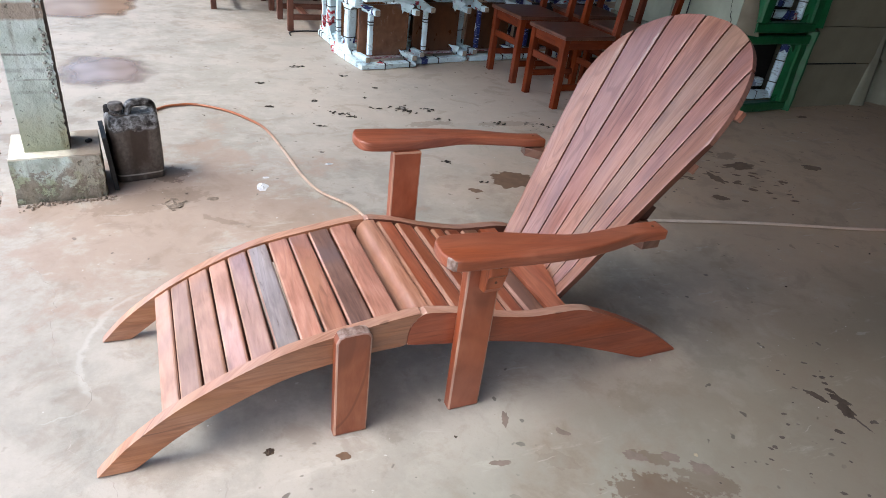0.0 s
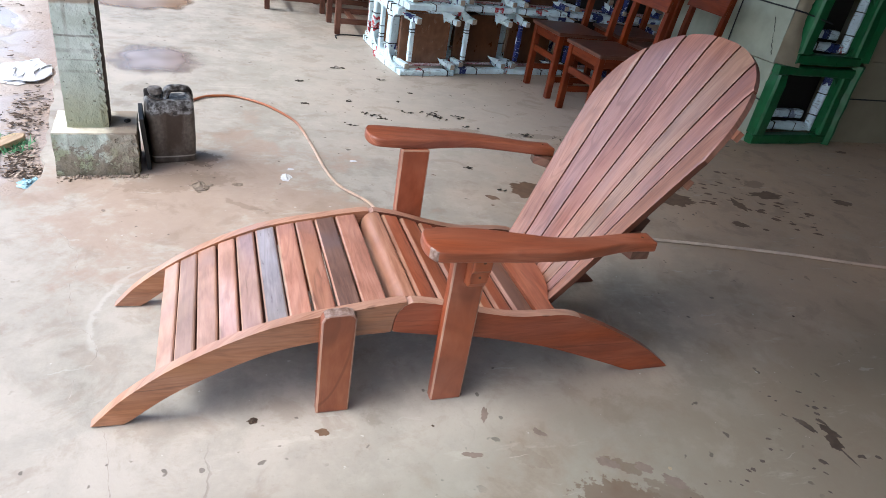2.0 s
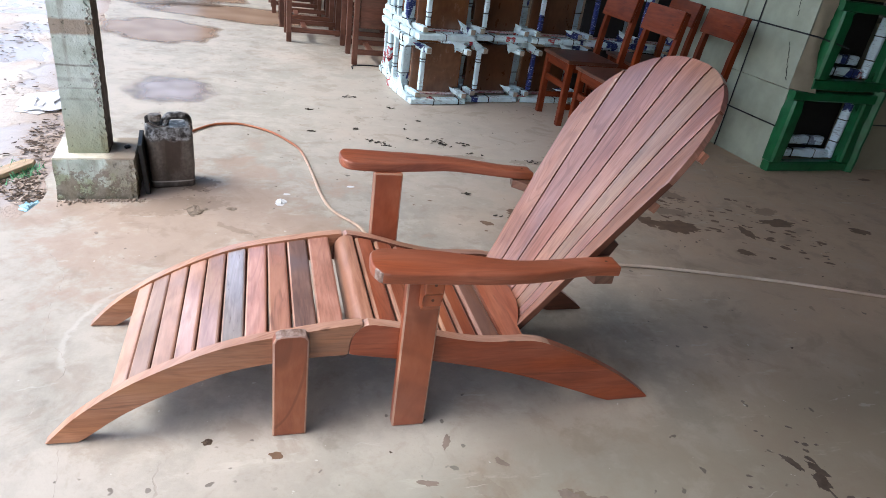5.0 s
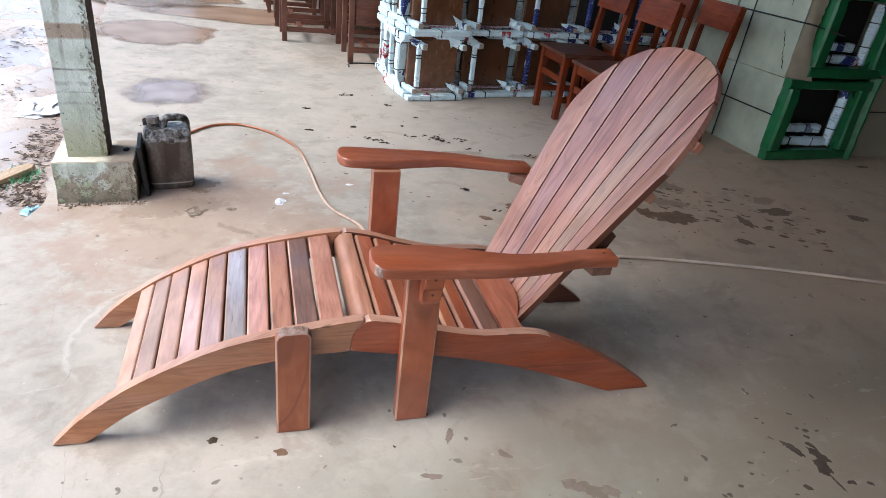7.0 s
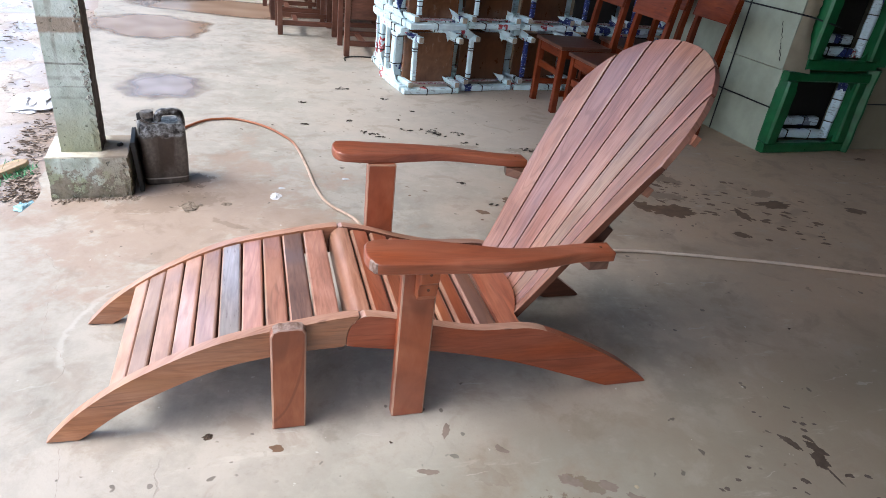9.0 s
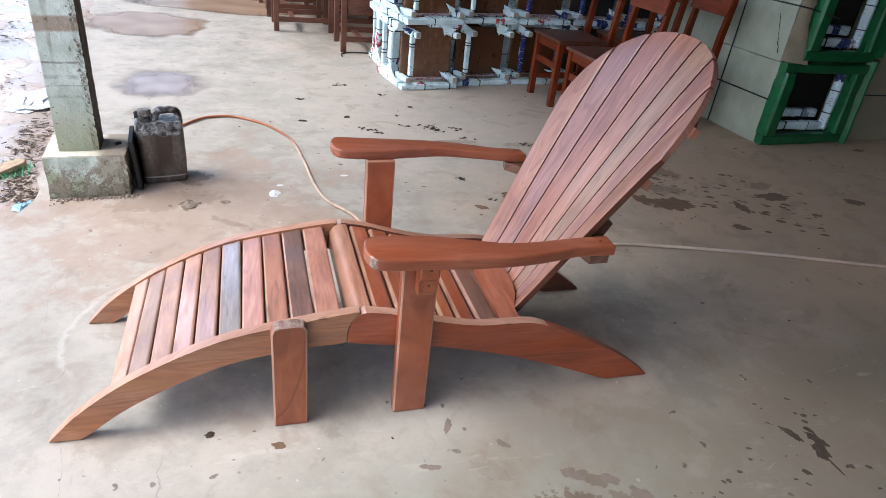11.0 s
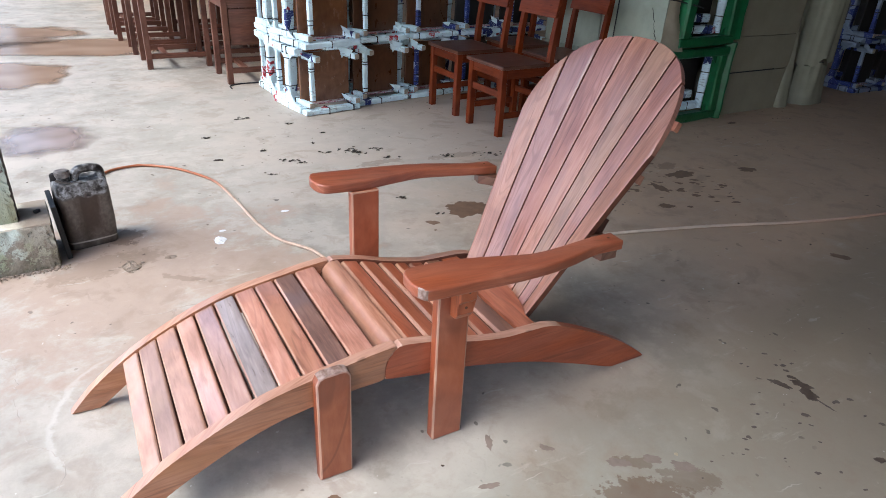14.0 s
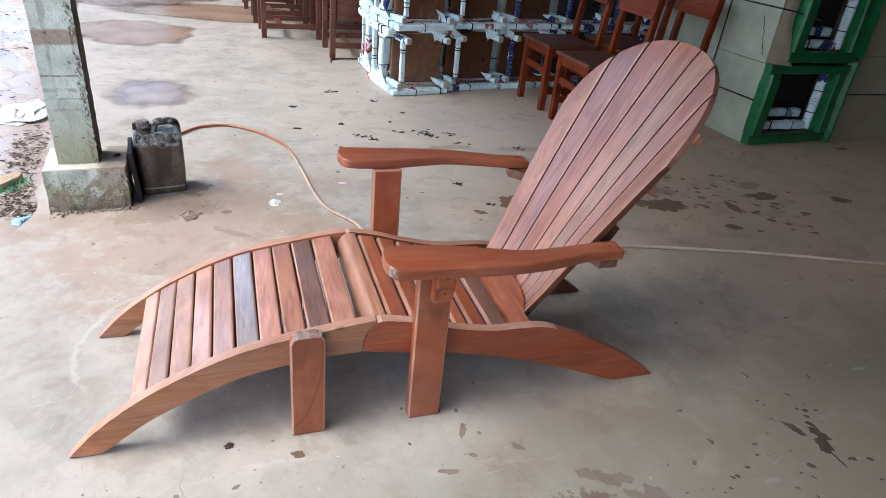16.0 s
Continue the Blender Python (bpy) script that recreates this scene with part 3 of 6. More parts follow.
def soil_mat():
    m = Mat("bare_soil", 0.75, 0.4)
    v = m.mapping()
    n1, n2, n3 = m.noise(v, 1.1, 5), m.noise(v, 8, 6, 0.65), m.noise(v, 45, 4, 0.7)
    c = m.ramp(n1, [(0.3, (0.42, 0.33, 0.27)), (0.5, (0.56, 0.50, 0.45)), (0.7, (0.66, 0.63, 0.60))])
    c = m.mix(m.math("MULTIPLY", m.step(n2, 0.5, 0.75), 0.5), c, (0.30, 0.20, 0.15))
    edge = m.step(m.math("ADD", m.vmath("DOT_PRODUCT", v, (1.0, 0.12, 0.0)), m.math("MULTIPLY", n1, 0.5)), -0.35, 0.02)
    c = m.mix(m.math("MULTIPLY", edge, 0.75), c, (0.30, 0.215, 0.165))
    c = m.mix(m.math("MULTIPLY", m.step(n3, 0.62, 0.72), 0.4), c, (0.12, 0.08, 0.06))
    wet = m.step(m.noise(v, 1.6, 3, 0.5, None, 0.4), 0.46, 0.54)
    wet = m.math("MULTIPLY", wet, m.math("SUBTRACT", 1.0, m.math("MULTIPLY", edge, 0.8)))
    m.color(m.mix(m.math("MULTIPLY", wet, 0.7), c, (0.42, 0.39, 0.41)))
    m.rough(m.math("SUBTRACT", 0.75, m.math("MULTIPLY", wet, 0.5)))
    m.bump(m.math("MULTIPLY", m.math("ADD", n2, m.math("MULTIPLY", n3, 0.5)), m.math("SUBTRACT", 1.0, m.math("MULTIPLY", wet, 0.85))), 0.02, 0.7)
    return m.m


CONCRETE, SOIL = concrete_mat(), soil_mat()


def water_mat(name, spec, c0, c1, rim=0.5):
    """A film of muddy water whose margin thins out unevenly."""
    m = Mat(name, 0.25, spec)
    n = m.noise(m.mapping((1.5, 1.5, 1)), 1.0, 1)
    edge = m.noise(m.vmath("ADD", m.mapping((2, 2, 0)), m.oi.outputs["Location"]), 0.9, 0.6)
    d = m.math("ADD", m.vmath("LENGTH", m.mapping((1, 1, 0)), (0, 0, 0)), m.math("MULTIPLY", m.math("SUBTRACT", edge, 0.5), 0.75))
    m.color(m.ramp(n, [(0.3, c0), (0.7, c1)]))
    m.put(m.b.inputs["Alpha"], m.math("MULTIPLY", m.step(d, 1.14, rim), 0.85))
    return m.m


# these tones hold some of the reflected sky and dark surroundings, besides the mud
WATER = water_mat("muddy_water", 0.36, (0.30, 0.23, 0.20), (0.40, 0.33, 0.31))
WATER_BROWN = water_mat("brown_water", 0.08, (0.26, 0.165, 0.112), (0.36, 0.25, 0.18), 0.8)

END_GRAIN = plain("end_grain", (0.34, 0.25, 0.215), 0.55, 0.4, 0.5, 70, 0.0008, (0.15, 0.085, 0.062))
OIL = plain("oil_film", (0.108, 0.080, 0.062), 0.4, 0.4, 0.3, 40)
WET = plain("wet_concrete", (0.205, 0.128, 0.084), 0.5, 0.15, 0.3, 25)
WET_PALE = plain("rusty_concrete", (0.235, 0.185, 0.152), 0.6, 0.4, 0.2, 30)
CRACK = plain("crack_dirt", (0.47, 0.415, 0.365), 0.9, 0.2, 0.4, 30)


# ---- building helpers ----
def thing(name, label, category, m=None, group="", kind=""):
    """An Empty at the base of a thing, to carry its parts."""
    ob = new(name)
    ob.empty_display_size = 0.1
    if m is not None:
        ob.matrix_basis = m
    return tagged(ob, label, category, group, kind)


def grain(bm, along):
    """Writes the grain map: first axis along the fibres, second across them."""
    a = Vector(along).normalized()
    p = a.orthogonal().normalized()
    if abs(a.y) > 0.9:
        p = Vector((1, 0, 0))
    elif abs(a.x) > 0.9:
        p = Vector((0, 0, 1))
    q = a.cross(p)
    uv = bm.loops.layers.uv.verify()
    for f in bm.faces:
        for loop in f.loops:
            co = loop.vert.co
            loop[uv].uv = (co.dot(a), co.dot(p) + 0.8 * co.dot(q))


def part(name, bm, material, parent=None, label="", along=(1, 0, 0), smooth=False, m=None):
    """Links a bmesh as one mesh object under a thing or a part."""
    bmesh.ops.recalc_face_normals(bm, faces=bm.faces)
    grain(bm, along)
    me = bpy.data.meshes.new(name)
    bm.to_mesh(me)
    bm.free()
    me.materials.append(material)
    if smooth:
        me.shade_smooth()
        me.set_sharp_from_angle(angle=radians(40))
    ob = new(name, me)
    if parent is not None:
        ob.parent = parent
    if m is not None:
        ob.matrix_basis = m
    return tagged(ob, label) if label else ob


def add_box(bm, lo, hi, bevel=0.003, seg=2, m=None):
    """A bevelled block between two corners, added to bm."""
    geo = bmesh.ops.create_cube(bm, size=1.0)
    vs = geo["verts"]
    for v in vs:
        v.co = Vector([lo[i] + (v.co[i] + 0.5) * (hi[i] - lo[i]) for i in range(3)])
    if bevel:
        es = list({e for v in vs for e in v.link_edges})
        r = bmesh.ops.bevel(bm, geom=es, offset=bevel, segments=seg, affect="EDGES", profile=0.5)
        vs = list({v for f in r["faces"] for v in f.verts} | {v for v in vs if v.is_valid})
    if m is not None:
        bmesh.ops.transform(bm, matrix=m, verts=vs)
    return vs


def box(lo, hi, bevel=0.003, seg=2, m=None):
    bm = bmesh.new()
    add_box(bm, lo, hi, bevel, seg, m)
    return bm


def spline(knots, n=8):
    """A smooth open curve through a few knots."""
    ks = [Vector(k) for k in knots]
    ks = [2 * ks[0] - ks[1]] + ks + [2 * ks[-1] - ks[-2]]
    out = []
    for i in range(1, len(ks) - 2):
        a, b, c, d = ks[i - 1:i + 3]
        for j in range(n):
            t = j / n
            out.append(0.5 * (2 * b + (c - a) * t + (2 * a - 5 * b + 4 * c - d) * t * t + (3 * b - a - 3 * c + d) * t ** 3))
    return out + [ks[-2]]


def slab(outline, axis, lo, hi, bevel=0.003, seg=2):
    """An outline extruded along one axis from lo to hi, with softened rims."""
    bm = bmesh.new()

    def at(p, w):
        return {"y": (p[0], w, p[1]), "z": (p[0], p[1], w), "x": (w, p[0], p[1])}[axis]
    a = [bm.verts.new(at(p, lo)) for p in outline]
    b = [bm.verts.new(at(p, hi)) for p in outline]
    fa, fb = bm.faces.new(a), bm.faces.new(b[::-1])
    n = len(a)
    for i in range(n):
        bm.faces.new((a[i], b[i], b[(i + 1) % n], a[(i + 1) % n]))
    if bevel:
        bmesh.ops.bevel(bm, geom=list(fa.edges) + list(fb.edges), offset=bevel, segments=seg, affect="EDGES", profile=0.5)
    return bm


def soft_slab(outline, height, r):
    """A flat board with that outline in x and y and evenly rounded rims."""
    ps = [Vector(p) for p in outline]
    loop = ps + ps[:1]
    run = [0.0]
    for p, q in zip(loop, loop[1:]):
        run.append(run[-1] + (q - p).length)
    n = int(run[-1] / 0.009)
    even, j = [], 0
    for i in range(n):
        d = run[-1] * i / n
        while run[j + 1] < d:
            j += 1
        even.append(loop[j].lerp(loop[j + 1], (d - run[j]) / max(run[j + 1] - run[j], 1e-9)))
    area = sum(p.x * q.y - q.x * p.y for p, q in zip(even, even[1:] + even[:1]))
    side = 1.0 if area > 0 else -1.0
    inward = []
    for i in range(n):
        t = even[(i + 2) % n] - even[i - 2]
        inward.append(Vector((-t.y, t.x)).normalized() * side)
    bm, rings = bmesh.new(), []
    steps = [i / 4 * math.pi / 2 for i in range(5)]
    levels = [(r * (1 - math.cos(a - math.pi / 2)), r * (1 - math.cos(a))) for a in steps]
    for ins, z in levels + [(i, height - z) for i, z in reversed(levels)]:
        rings.append([bm.verts.new((p.x + d.x * ins, p.y + d.y * ins, z)) for p, d in zip(even, inward)])
    for a, b in zip(rings, rings[1:]):
        for i in range(n):
            bm.faces.new((a[i], a[(i + 1) % n], b[(i + 1) % n], b[i]))
    bm.faces.new(rings[0][::-1])
    bm.faces.new(rings[-1])
    return bm


def tube(points, radius, sides=10, closed_ends=True):
    """A round bar swept along points; radius is a number or one for each point."""
    bm = bmesh.new()
    ps = [Vector(p) for p in points]
    rs = radius if isinstance(radius, (list, tuple)) else [radius] * len(ps)
    up, rings = None, []
    for i, p in enumerate(ps):
        d = (ps[min(i + 1, len(ps) - 1)] - ps[max(i - 1, 0)]).normalized()
        up = d.orthogonal().normalized() if up is None else (up - d * up.dot(d)).normalized()
        side = d.cross(up)
        rings.append([bm.verts.new(p + rs[i] * (math.cos(k * math.tau / sides) * up + math.sin(k * math.tau / sides) * side)) for k in range(sides)])
    for r0, r1 in zip(rings, rings[1:]):
        for k in range(sides):
            bm.faces.new((r0[k], r0[(k + 1) % sides], r1[(k + 1) % sides], r1[k]))
    if closed_ends:
        bm.faces.new(rings[0][::-1])
        bm.faces.new(rings[-1])
    return bm


def lit_edges(ob, axis=None, top=False):
    """Gives the bevels that face upwards, or the whole top, a paler tone, part sanding, part skylight put into colour;
    axis is that of the flat sides.
    """
    ob.data.materials.append(TEAK_EDGE_LIT)
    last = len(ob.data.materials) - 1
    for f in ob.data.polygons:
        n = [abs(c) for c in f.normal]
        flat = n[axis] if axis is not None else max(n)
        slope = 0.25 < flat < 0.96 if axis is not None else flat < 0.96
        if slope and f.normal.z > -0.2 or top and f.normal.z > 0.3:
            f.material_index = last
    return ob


def at_x(curve, x):
    """The height and slope of a curve of (x, z) points at x."""
    for p, q in zip(curve, curve[1:]):
        if p[0] <= x <= q[0]:
            s = (q[1] - p[1]) / max(q[0] - p[0], 1e-6)
            return p[1] + s * (x - p[0]), s
    return curve[-1][1], 0.0


# ---- ground, slab, roof and walls ----
def jagged(points, amount, step, seed):
    """Breaks straight edges into short uneven pieces."""
    rnd, out = random.Random(seed), []
    for p, q in zip(points, points[1:] + points[:1]):
        p, q = Vector(p), Vector(q)
        n = max(1, int((q - p).length / step))
        n = min(n, 60)
        for i in range(n):
            w = amount if 0 < i else 0.0
            r = p.lerp(q, i / n)
            out.append((r.x + rnd.uniform(-w, w), r.y + rnd.uniform(-w, w)))
    return out


bm = bmesh.new()
bmesh.ops.create_grid(bm, x_segments=60, y_segments=60, size=1.0)
for v in bm.verts:
    r = max(abs(v.co.x), abs(v.co.y))
    k = 2500 * r ** 6 + 9 * r
    d = v.co.normalized() if v.co.length > 0 else Vector((0, 0, 0))
    v.co = Vector((v.co.x / max(r, 1e-6) * k, v.co.y / max(r, 1e-6) * k, 0))
    v.co.z = -0.035 + 0.012 * noise.noise(v.co * 0.9) if k < 9 else -0.035
tagged(part("ground", bm, SOIL, smooth=True), "bare reddish soil of the yard, wet and littered", "ground", kind="structure")

EDGE = [(-9, 1.22), (-0.40, 1.24), (-0.36, 1.40), (-0.40, 1.75), (-0.62, 3.4), (-1.0, 6.6), (-1.5, 12), (12, 12), (12, -6), (-9, -6)]
bm = slab(jagged(EDGE, 0.018, 0.09, 3), "z", -0.06, 0.0, 0)
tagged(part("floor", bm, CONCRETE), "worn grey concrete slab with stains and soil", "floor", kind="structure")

# assumed roof and walls, added to cut and shape the daylight
tagged(part("roof", box((-0.75, -6.2, 3.4), (10.7, 11.3, 3.5), 0), ROOF), "unseen shed roof added to keep the sky off the slab", "roof", kind="structure")
tagged(part("wall_east", box((10.4, -6, -0.02), (10.65, 12, 3.4), 0), WALL), "plain wall added to dim the store side", "wall", kind="structure")
tagged(part("wall_north", box((-0.52, 11.0, -0.05), (10.39, 11.25, 3.4), 0), WALL), "plain wall added to dim the rear and the puddle reflections", "wall", kind="structure")
tagged(part("wall_south", box((1.05, -3.1, -0.02), (10.39, -2.85, 3.4), 0), WALL), "plain wall added to block light from the front", "wall", kind="structure")


def puddle(cx, cy, rx, ry, turn=0.0, film=None, label="shallow puddle of muddy brown water on the slab"):
    """A thin film of water; its margin thins out unevenly."""
    pts = [(1.5 * math.cos(i / 48 * math.tau), 1.5 * math.sin(i / 48 * math.tau)) for i in range(48)]
    ob = part("puddle", slab(pts, "z", 0.0005, 0.0015, 0), film or WATER, m=pose(cx, cy, 0, 0, 0, math.degrees(turn)))
    ob.scale = (rx, ry, 1)
    return tagged(ob, label, "puddle", kind="structure")


puddle(-0.05, 3.14, 0.27, 0.30)
puddle(-0.34, 5.0, 0.48, 0.52, 0.2, WATER_BROWN)
puddle(0.35, 6.1, 0.95, 0.46, -0.12, WATER_BROWN)
puddle(-0.5, 6.9, 0.75, 0.65, 0.0, WATER_BROWN)

# ---- the lounge chair ----
W = 0.52          # over the outer faces of the side rails
RAIL = 0.03
FOOT_TOP = spline([(0.0, 0.003), (0.084, 0.088), (0.218, 0.18), (0.415, 0.266), (0.635, 0.308), (0.752, 0.3225)])
FOOT_LOW = spline([(0.072, 0.0), (0.21, 0.098), (0.413, 0.189), (0.60, 0.222), (0.719, 0.229)])
NOSE = spline([(0.722, 0.229), (0.725, 0.268), (0.739, 0.302), (0.768, 0.321)], 5)
SEAT_TOP = spline([(0.768, 0.321), (0.85, 0.305), (0.96, 0.273), (1.07, 0.25), (1.155, 0.246), (1.235, 0.242), (1.30, 0.221), (1.435, 0.157), (1.548, 0.092), (1.62, 0.040), (1.652, 0.015), (1.664, 0.002)], 6)
SEAT_LOW = spline([(0.722, 0.229), (0.85, 0.207), (0.968, 0.189), (1.175, 0.136), (1.36, 0.068), (1.525, 0.0)], 6)

footrest = thing("footrest", "reddish-brown teak footrest with ten curved-set slats, hooked to the lounge chair", "footrest")
lounger = thing("lounge_chair", "reddish-brown teak garden lounge chair with fan-shaped slatted back", "chair")


def rail_outline_foot():
    gap = 0.0018
    nose = [(p[0] - gap, p[1] + gap * 0.6) for p in NOSE]
    tip = [q for q in nose if q[1] < 0.3175]
    return [tuple(p) for p in FOOT_TOP] + tip[::-1] + [tuple(p) for p in FOOT_LOW[::-1]]


def rail_outline_seat():
    return [tuple(p) for p in NOSE[:-1]] + [tuple(p) for p in SEAT_TOP] + [(1.655, 0.0)] + [tuple(p) for p in SEAT_LOW[::-1][:-1]]


for y0 in (0.0, W - RAIL):
    lit_edges(part("side_rail", slab(rail_outline_foot(), "y", y0, y0 + RAIL, 0.0035), TEAK_RAIL, footrest), 1, True)
    tail = lit_edges(part("side_rail", slab(rail_outline_seat(), "y", y0, y0 + RAIL, 0.0035), TEAK, lounger), 1, True)
    tail.data.materials.append(TEAK_SIDE_SHADE)
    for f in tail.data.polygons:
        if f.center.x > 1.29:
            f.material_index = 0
        # dark colour on the inner faces stands in for the shade under the chair
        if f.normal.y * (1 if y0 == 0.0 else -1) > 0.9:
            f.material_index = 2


def cross_slat(x0, x1, top, sink, thick, material, parent, skew=0.0, c=0.0055):
    """A slat across the rails between x0 and x1, lying along the curve, its left arris pale as if lit."""
    za, zb = at_x(top, x0)[0] - sink, at_x(top, x1)[0] - sink
    d = Vector((x1 - x0, 0, zb - za))
    n = Vector((-d.z, 0, d.x)).normalized() * thick
    e = d.normalized() * c
    up = n.normalized() * c
    a, b = Vector((x0, 0, za)), Vector((x1, 0, zb))
    ring = [a - n, a - up, a + e * 0.3 - up * 0.3, a + e, b - e, b - e * 0.3 - up * 0.3, b - up, b - n]
    bm = bmesh.new()
    rows = []
    ys = [RAIL + 0.0015, W - RAIL - 0.0015]
    for k, y in enumerate(ys):
        rows.append([bm.verts.new((p.x + skew * (k - 0.5), y, p.z)) for p in ring])
    m = len(ring)
    for i in range(m):
        bm.faces.new((rows[0][i], rows[1][i], rows[1][(i + 1) % m], rows[0][(i + 1) % m]))
    bm.faces.new(rows[0])
    bm.faces.new(rows[1][::-1])
    ob = part("slat", bm, material, parent, along=(0, 1, 0))
    ob.data.materials.append(TEAK_EDGE_LIT)
    ob.data.materials.append(TEAK_SIDE_SHADE)
    # pale left arris holds light as colour; dark sides stand in for gap shade
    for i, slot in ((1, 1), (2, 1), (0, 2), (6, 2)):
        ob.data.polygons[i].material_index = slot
    return ob


FOOT_SLATS = [(0.149, 0.187), (0.193, 0.238), (0.2445, 0.2925), (0.2995, 0.3445), (0.352, 0.401), (0.409, 0.4605), (0.4675, 0.5195), (0.5265, 0.578), (0.585, 0.640), (0.647, 0.708)]
FOOT_WOODS = [TEAK_WARM, TEAK_OLIVE, TEAK_WARM, TEAK_TAN, TEAK_DUN, TEAK_ASH, TEAK_BLUSH, TEAK_BLUSH, TEAK_UMBER, TEAK_BLUSH]
for i, ((x0, x1), wd) in enumerate(zip(FOOT_SLATS, FOOT_WOODS)):
    cross_slat(x0 - 0.0013, x1 + (0.0013 if i < 9 else 0.0), FOOT_TOP, 0.006, 0.027, wd, footrest, 0.002 * math.sin(i * 2.3))

SEAT_CURVE = spline([(0.76, 0.322), (0.85, 0.305), (0.96, 0.273), (1.07, 0.25), (1.155, 0.244), (1.30, 0.24)])
SEAT_SLATS = [(0.794, 0.849), (0.857, 0.914), (0.922, 0.972), (0.980, 1.022), (1.030, 1.079), (1.087, 1.146)]
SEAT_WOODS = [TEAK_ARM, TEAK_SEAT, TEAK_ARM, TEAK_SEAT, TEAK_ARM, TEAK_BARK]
for (x0, x1), wd in zip(SEAT_SLATS, SEAT_WOODS):
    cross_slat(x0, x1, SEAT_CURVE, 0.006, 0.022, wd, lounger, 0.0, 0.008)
# rounded board at the front edge of the seat
nose = [(0.786, 0.288), (0.786, 0.312), (0.783, 0.316)] + [tuple(p) for p in spline([(0.775, 0.3175), (0.75, 0.314), (0.733, 0.294), (0.729, 0.262), (0.73, 0.236)], 5)] + [(0.748, 0.236), (0.752, 0.272)]
part("front_board", slab(nose, "y", RAIL + 0.0015, W - RAIL - 0.0015, 0.001, 1), TEAK_NOSE, lounger, along=(0, 1, 0), smooth=True)

# the fan-shaped, hollowed back: s runs up the back, v across it
LEAN, DISH = radians(28.6), 0.054
BACK_O = Vector((1.217, W / 2 + 0.003, 0.2405))
BU, BN = Vector((math.sin(LEAN), 0, math.cos(LEAN))), Vector((-math.cos(LEAN), 0, math.sin(LEAN)))


def half(s):
    return 0.177 + 0.197 * s


def back_at(s, v, out=0.0):
    d = -DISH * (1 - (v / half(s)) ** 2) + 0.008 * max(0.0, 1 - ((s - 0.48) / 0.4) ** 2)
    return BACK_O + BU * s + Vector((0, v, 0)) + BN * (d + out)


def rim(s):
    """Half width of the back's outline at s."""
    if s < 0.56:
        return half(s)
    k = (s - 0.56) / 0.311
    return half(0.56) * max(0.0, 1 - k ** 2.25) ** (1 / 2.25)


def top_of(c):
    """Where the line v = c * half(s) leaves the outline."""
    s = 0.56
    while s < 0.871 and abs(c) * half(s) <= rim(s):
        s += 0.001
    return s


GAPS = [-1.012, -0.695, -0.432, -0.152, 0.141, 0.441, 0.728, 1.012]
BACK_WOODS = [TEAK_BACK, TEAK_ROSE, TEAK_HONEY, TEAK_BACK, TEAK_ROSE, TEAK_PLUM, TEAK_BACK]
cols = [0.0, 0.025, 0.06, 0.12, 0.2, 0.3, 0.42, 0.58, 0.7, 0.8, 0.88, 0.94, 0.975, 1.0]
drop = [0.0026 * max(0.0, 1 - min(t, 1 - t) / 0.12) ** 2 for t in cols]
for k in range(7):
    c0, c1 = GAPS[k] + 0.010, GAPS[k + 1] - 0.010
    bm, front, rear = bmesh.new(), [], []
    R = 26
    for t, dp in zip(cols, drop):
        c = c0 + (c1 - c0) * t
        s1 = top_of(c)
        fr, re = [], []
        for i in range(R + 1):
            s = -0.035 + (s1 + 0.035) * (i / R) ** 0.9
            soft = 0.003 if i == R else 0.0
            fr.append(bm.verts.new(back_at(s, c * half(s), -dp - soft)))
            re.append(bm.verts.new(back_at(s, c * half(s), -0.022)))
        front.append(fr)
        rear.append(re)
    n = len(cols)
    for j in range(n - 1):
        for i in range(R):
            bm.faces.new((front[j][i], front[j + 1][i], front[j + 1][i + 1], front[j][i + 1]))
            bm.faces.new((rear[j][i], rear[j][i + 1], rear[j + 1][i + 1], rear[j + 1][i]))
        bm.faces.new((front[j][R], front[j + 1][R], rear[j + 1][R], rear[j][R]))
        bm.faces.new((front[j][0], rear[j][0], rear[j + 1][0], front[j + 1][0]))
    for j in (0, n - 1):
        for i in range(R):
            bm.faces.new((front[j][i], front[j][i + 1], rear[j][i + 1], rear[j][i]))
    along = BU + Vector((0, (k - 3) / 3.5 * 0.197, 0))
    slat = part("back_slat", bm, BACK_WOODS[k], lounger, along=along, smooth=True)
    # dark side faces put the shade of the gaps into colour
    slat.data.materials.append(TEAK_SIDE_SHADE)
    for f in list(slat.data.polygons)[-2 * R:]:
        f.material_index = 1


def back_batten(s, deep, over, thick=0.026, short=0.03, material=TEAK_BACK):
    """A cross batten behind the back, its front edge cut to the hollow of the slats."""
    h = half(s) + over
    bm = bmesh.new()
    n = 18
    rings = []
    for i in range(n + 1):
        v = -h + (2 * h - short) * i / n
        vv = max(-half(s), min(half(s), v))
        f = back_at(s, vv, -0.0235)
        p0 = Vector((f.x, BACK_O.y + v, f.z))
        rear = BACK_O + BU * s + BN * (-DISH - deep)
        p1 = Vector((rear.x, BACK_O.y + v, rear.z)) + BN * (0.044 * min(1.0, abs(v) / h) ** 2)
        rings.append([bm.verts.new(p + BU * u) for p, u in ((p0, -thick / 2), (p0, thick / 2), (p1, thick / 2), (p1, -thick / 2))])
    for a, b in zip(rings, rings[1:]):
        for q in range(4):
            bm.faces.new((a[q], b[q], b[(q + 1) % 4], a[(q + 1) % 4]))
    bm.faces.new(rings[0])
    bm.faces.new(rings[-1][::-1])
    return part("back_batten", bm, material, lounger, along=(0, 1, 0))


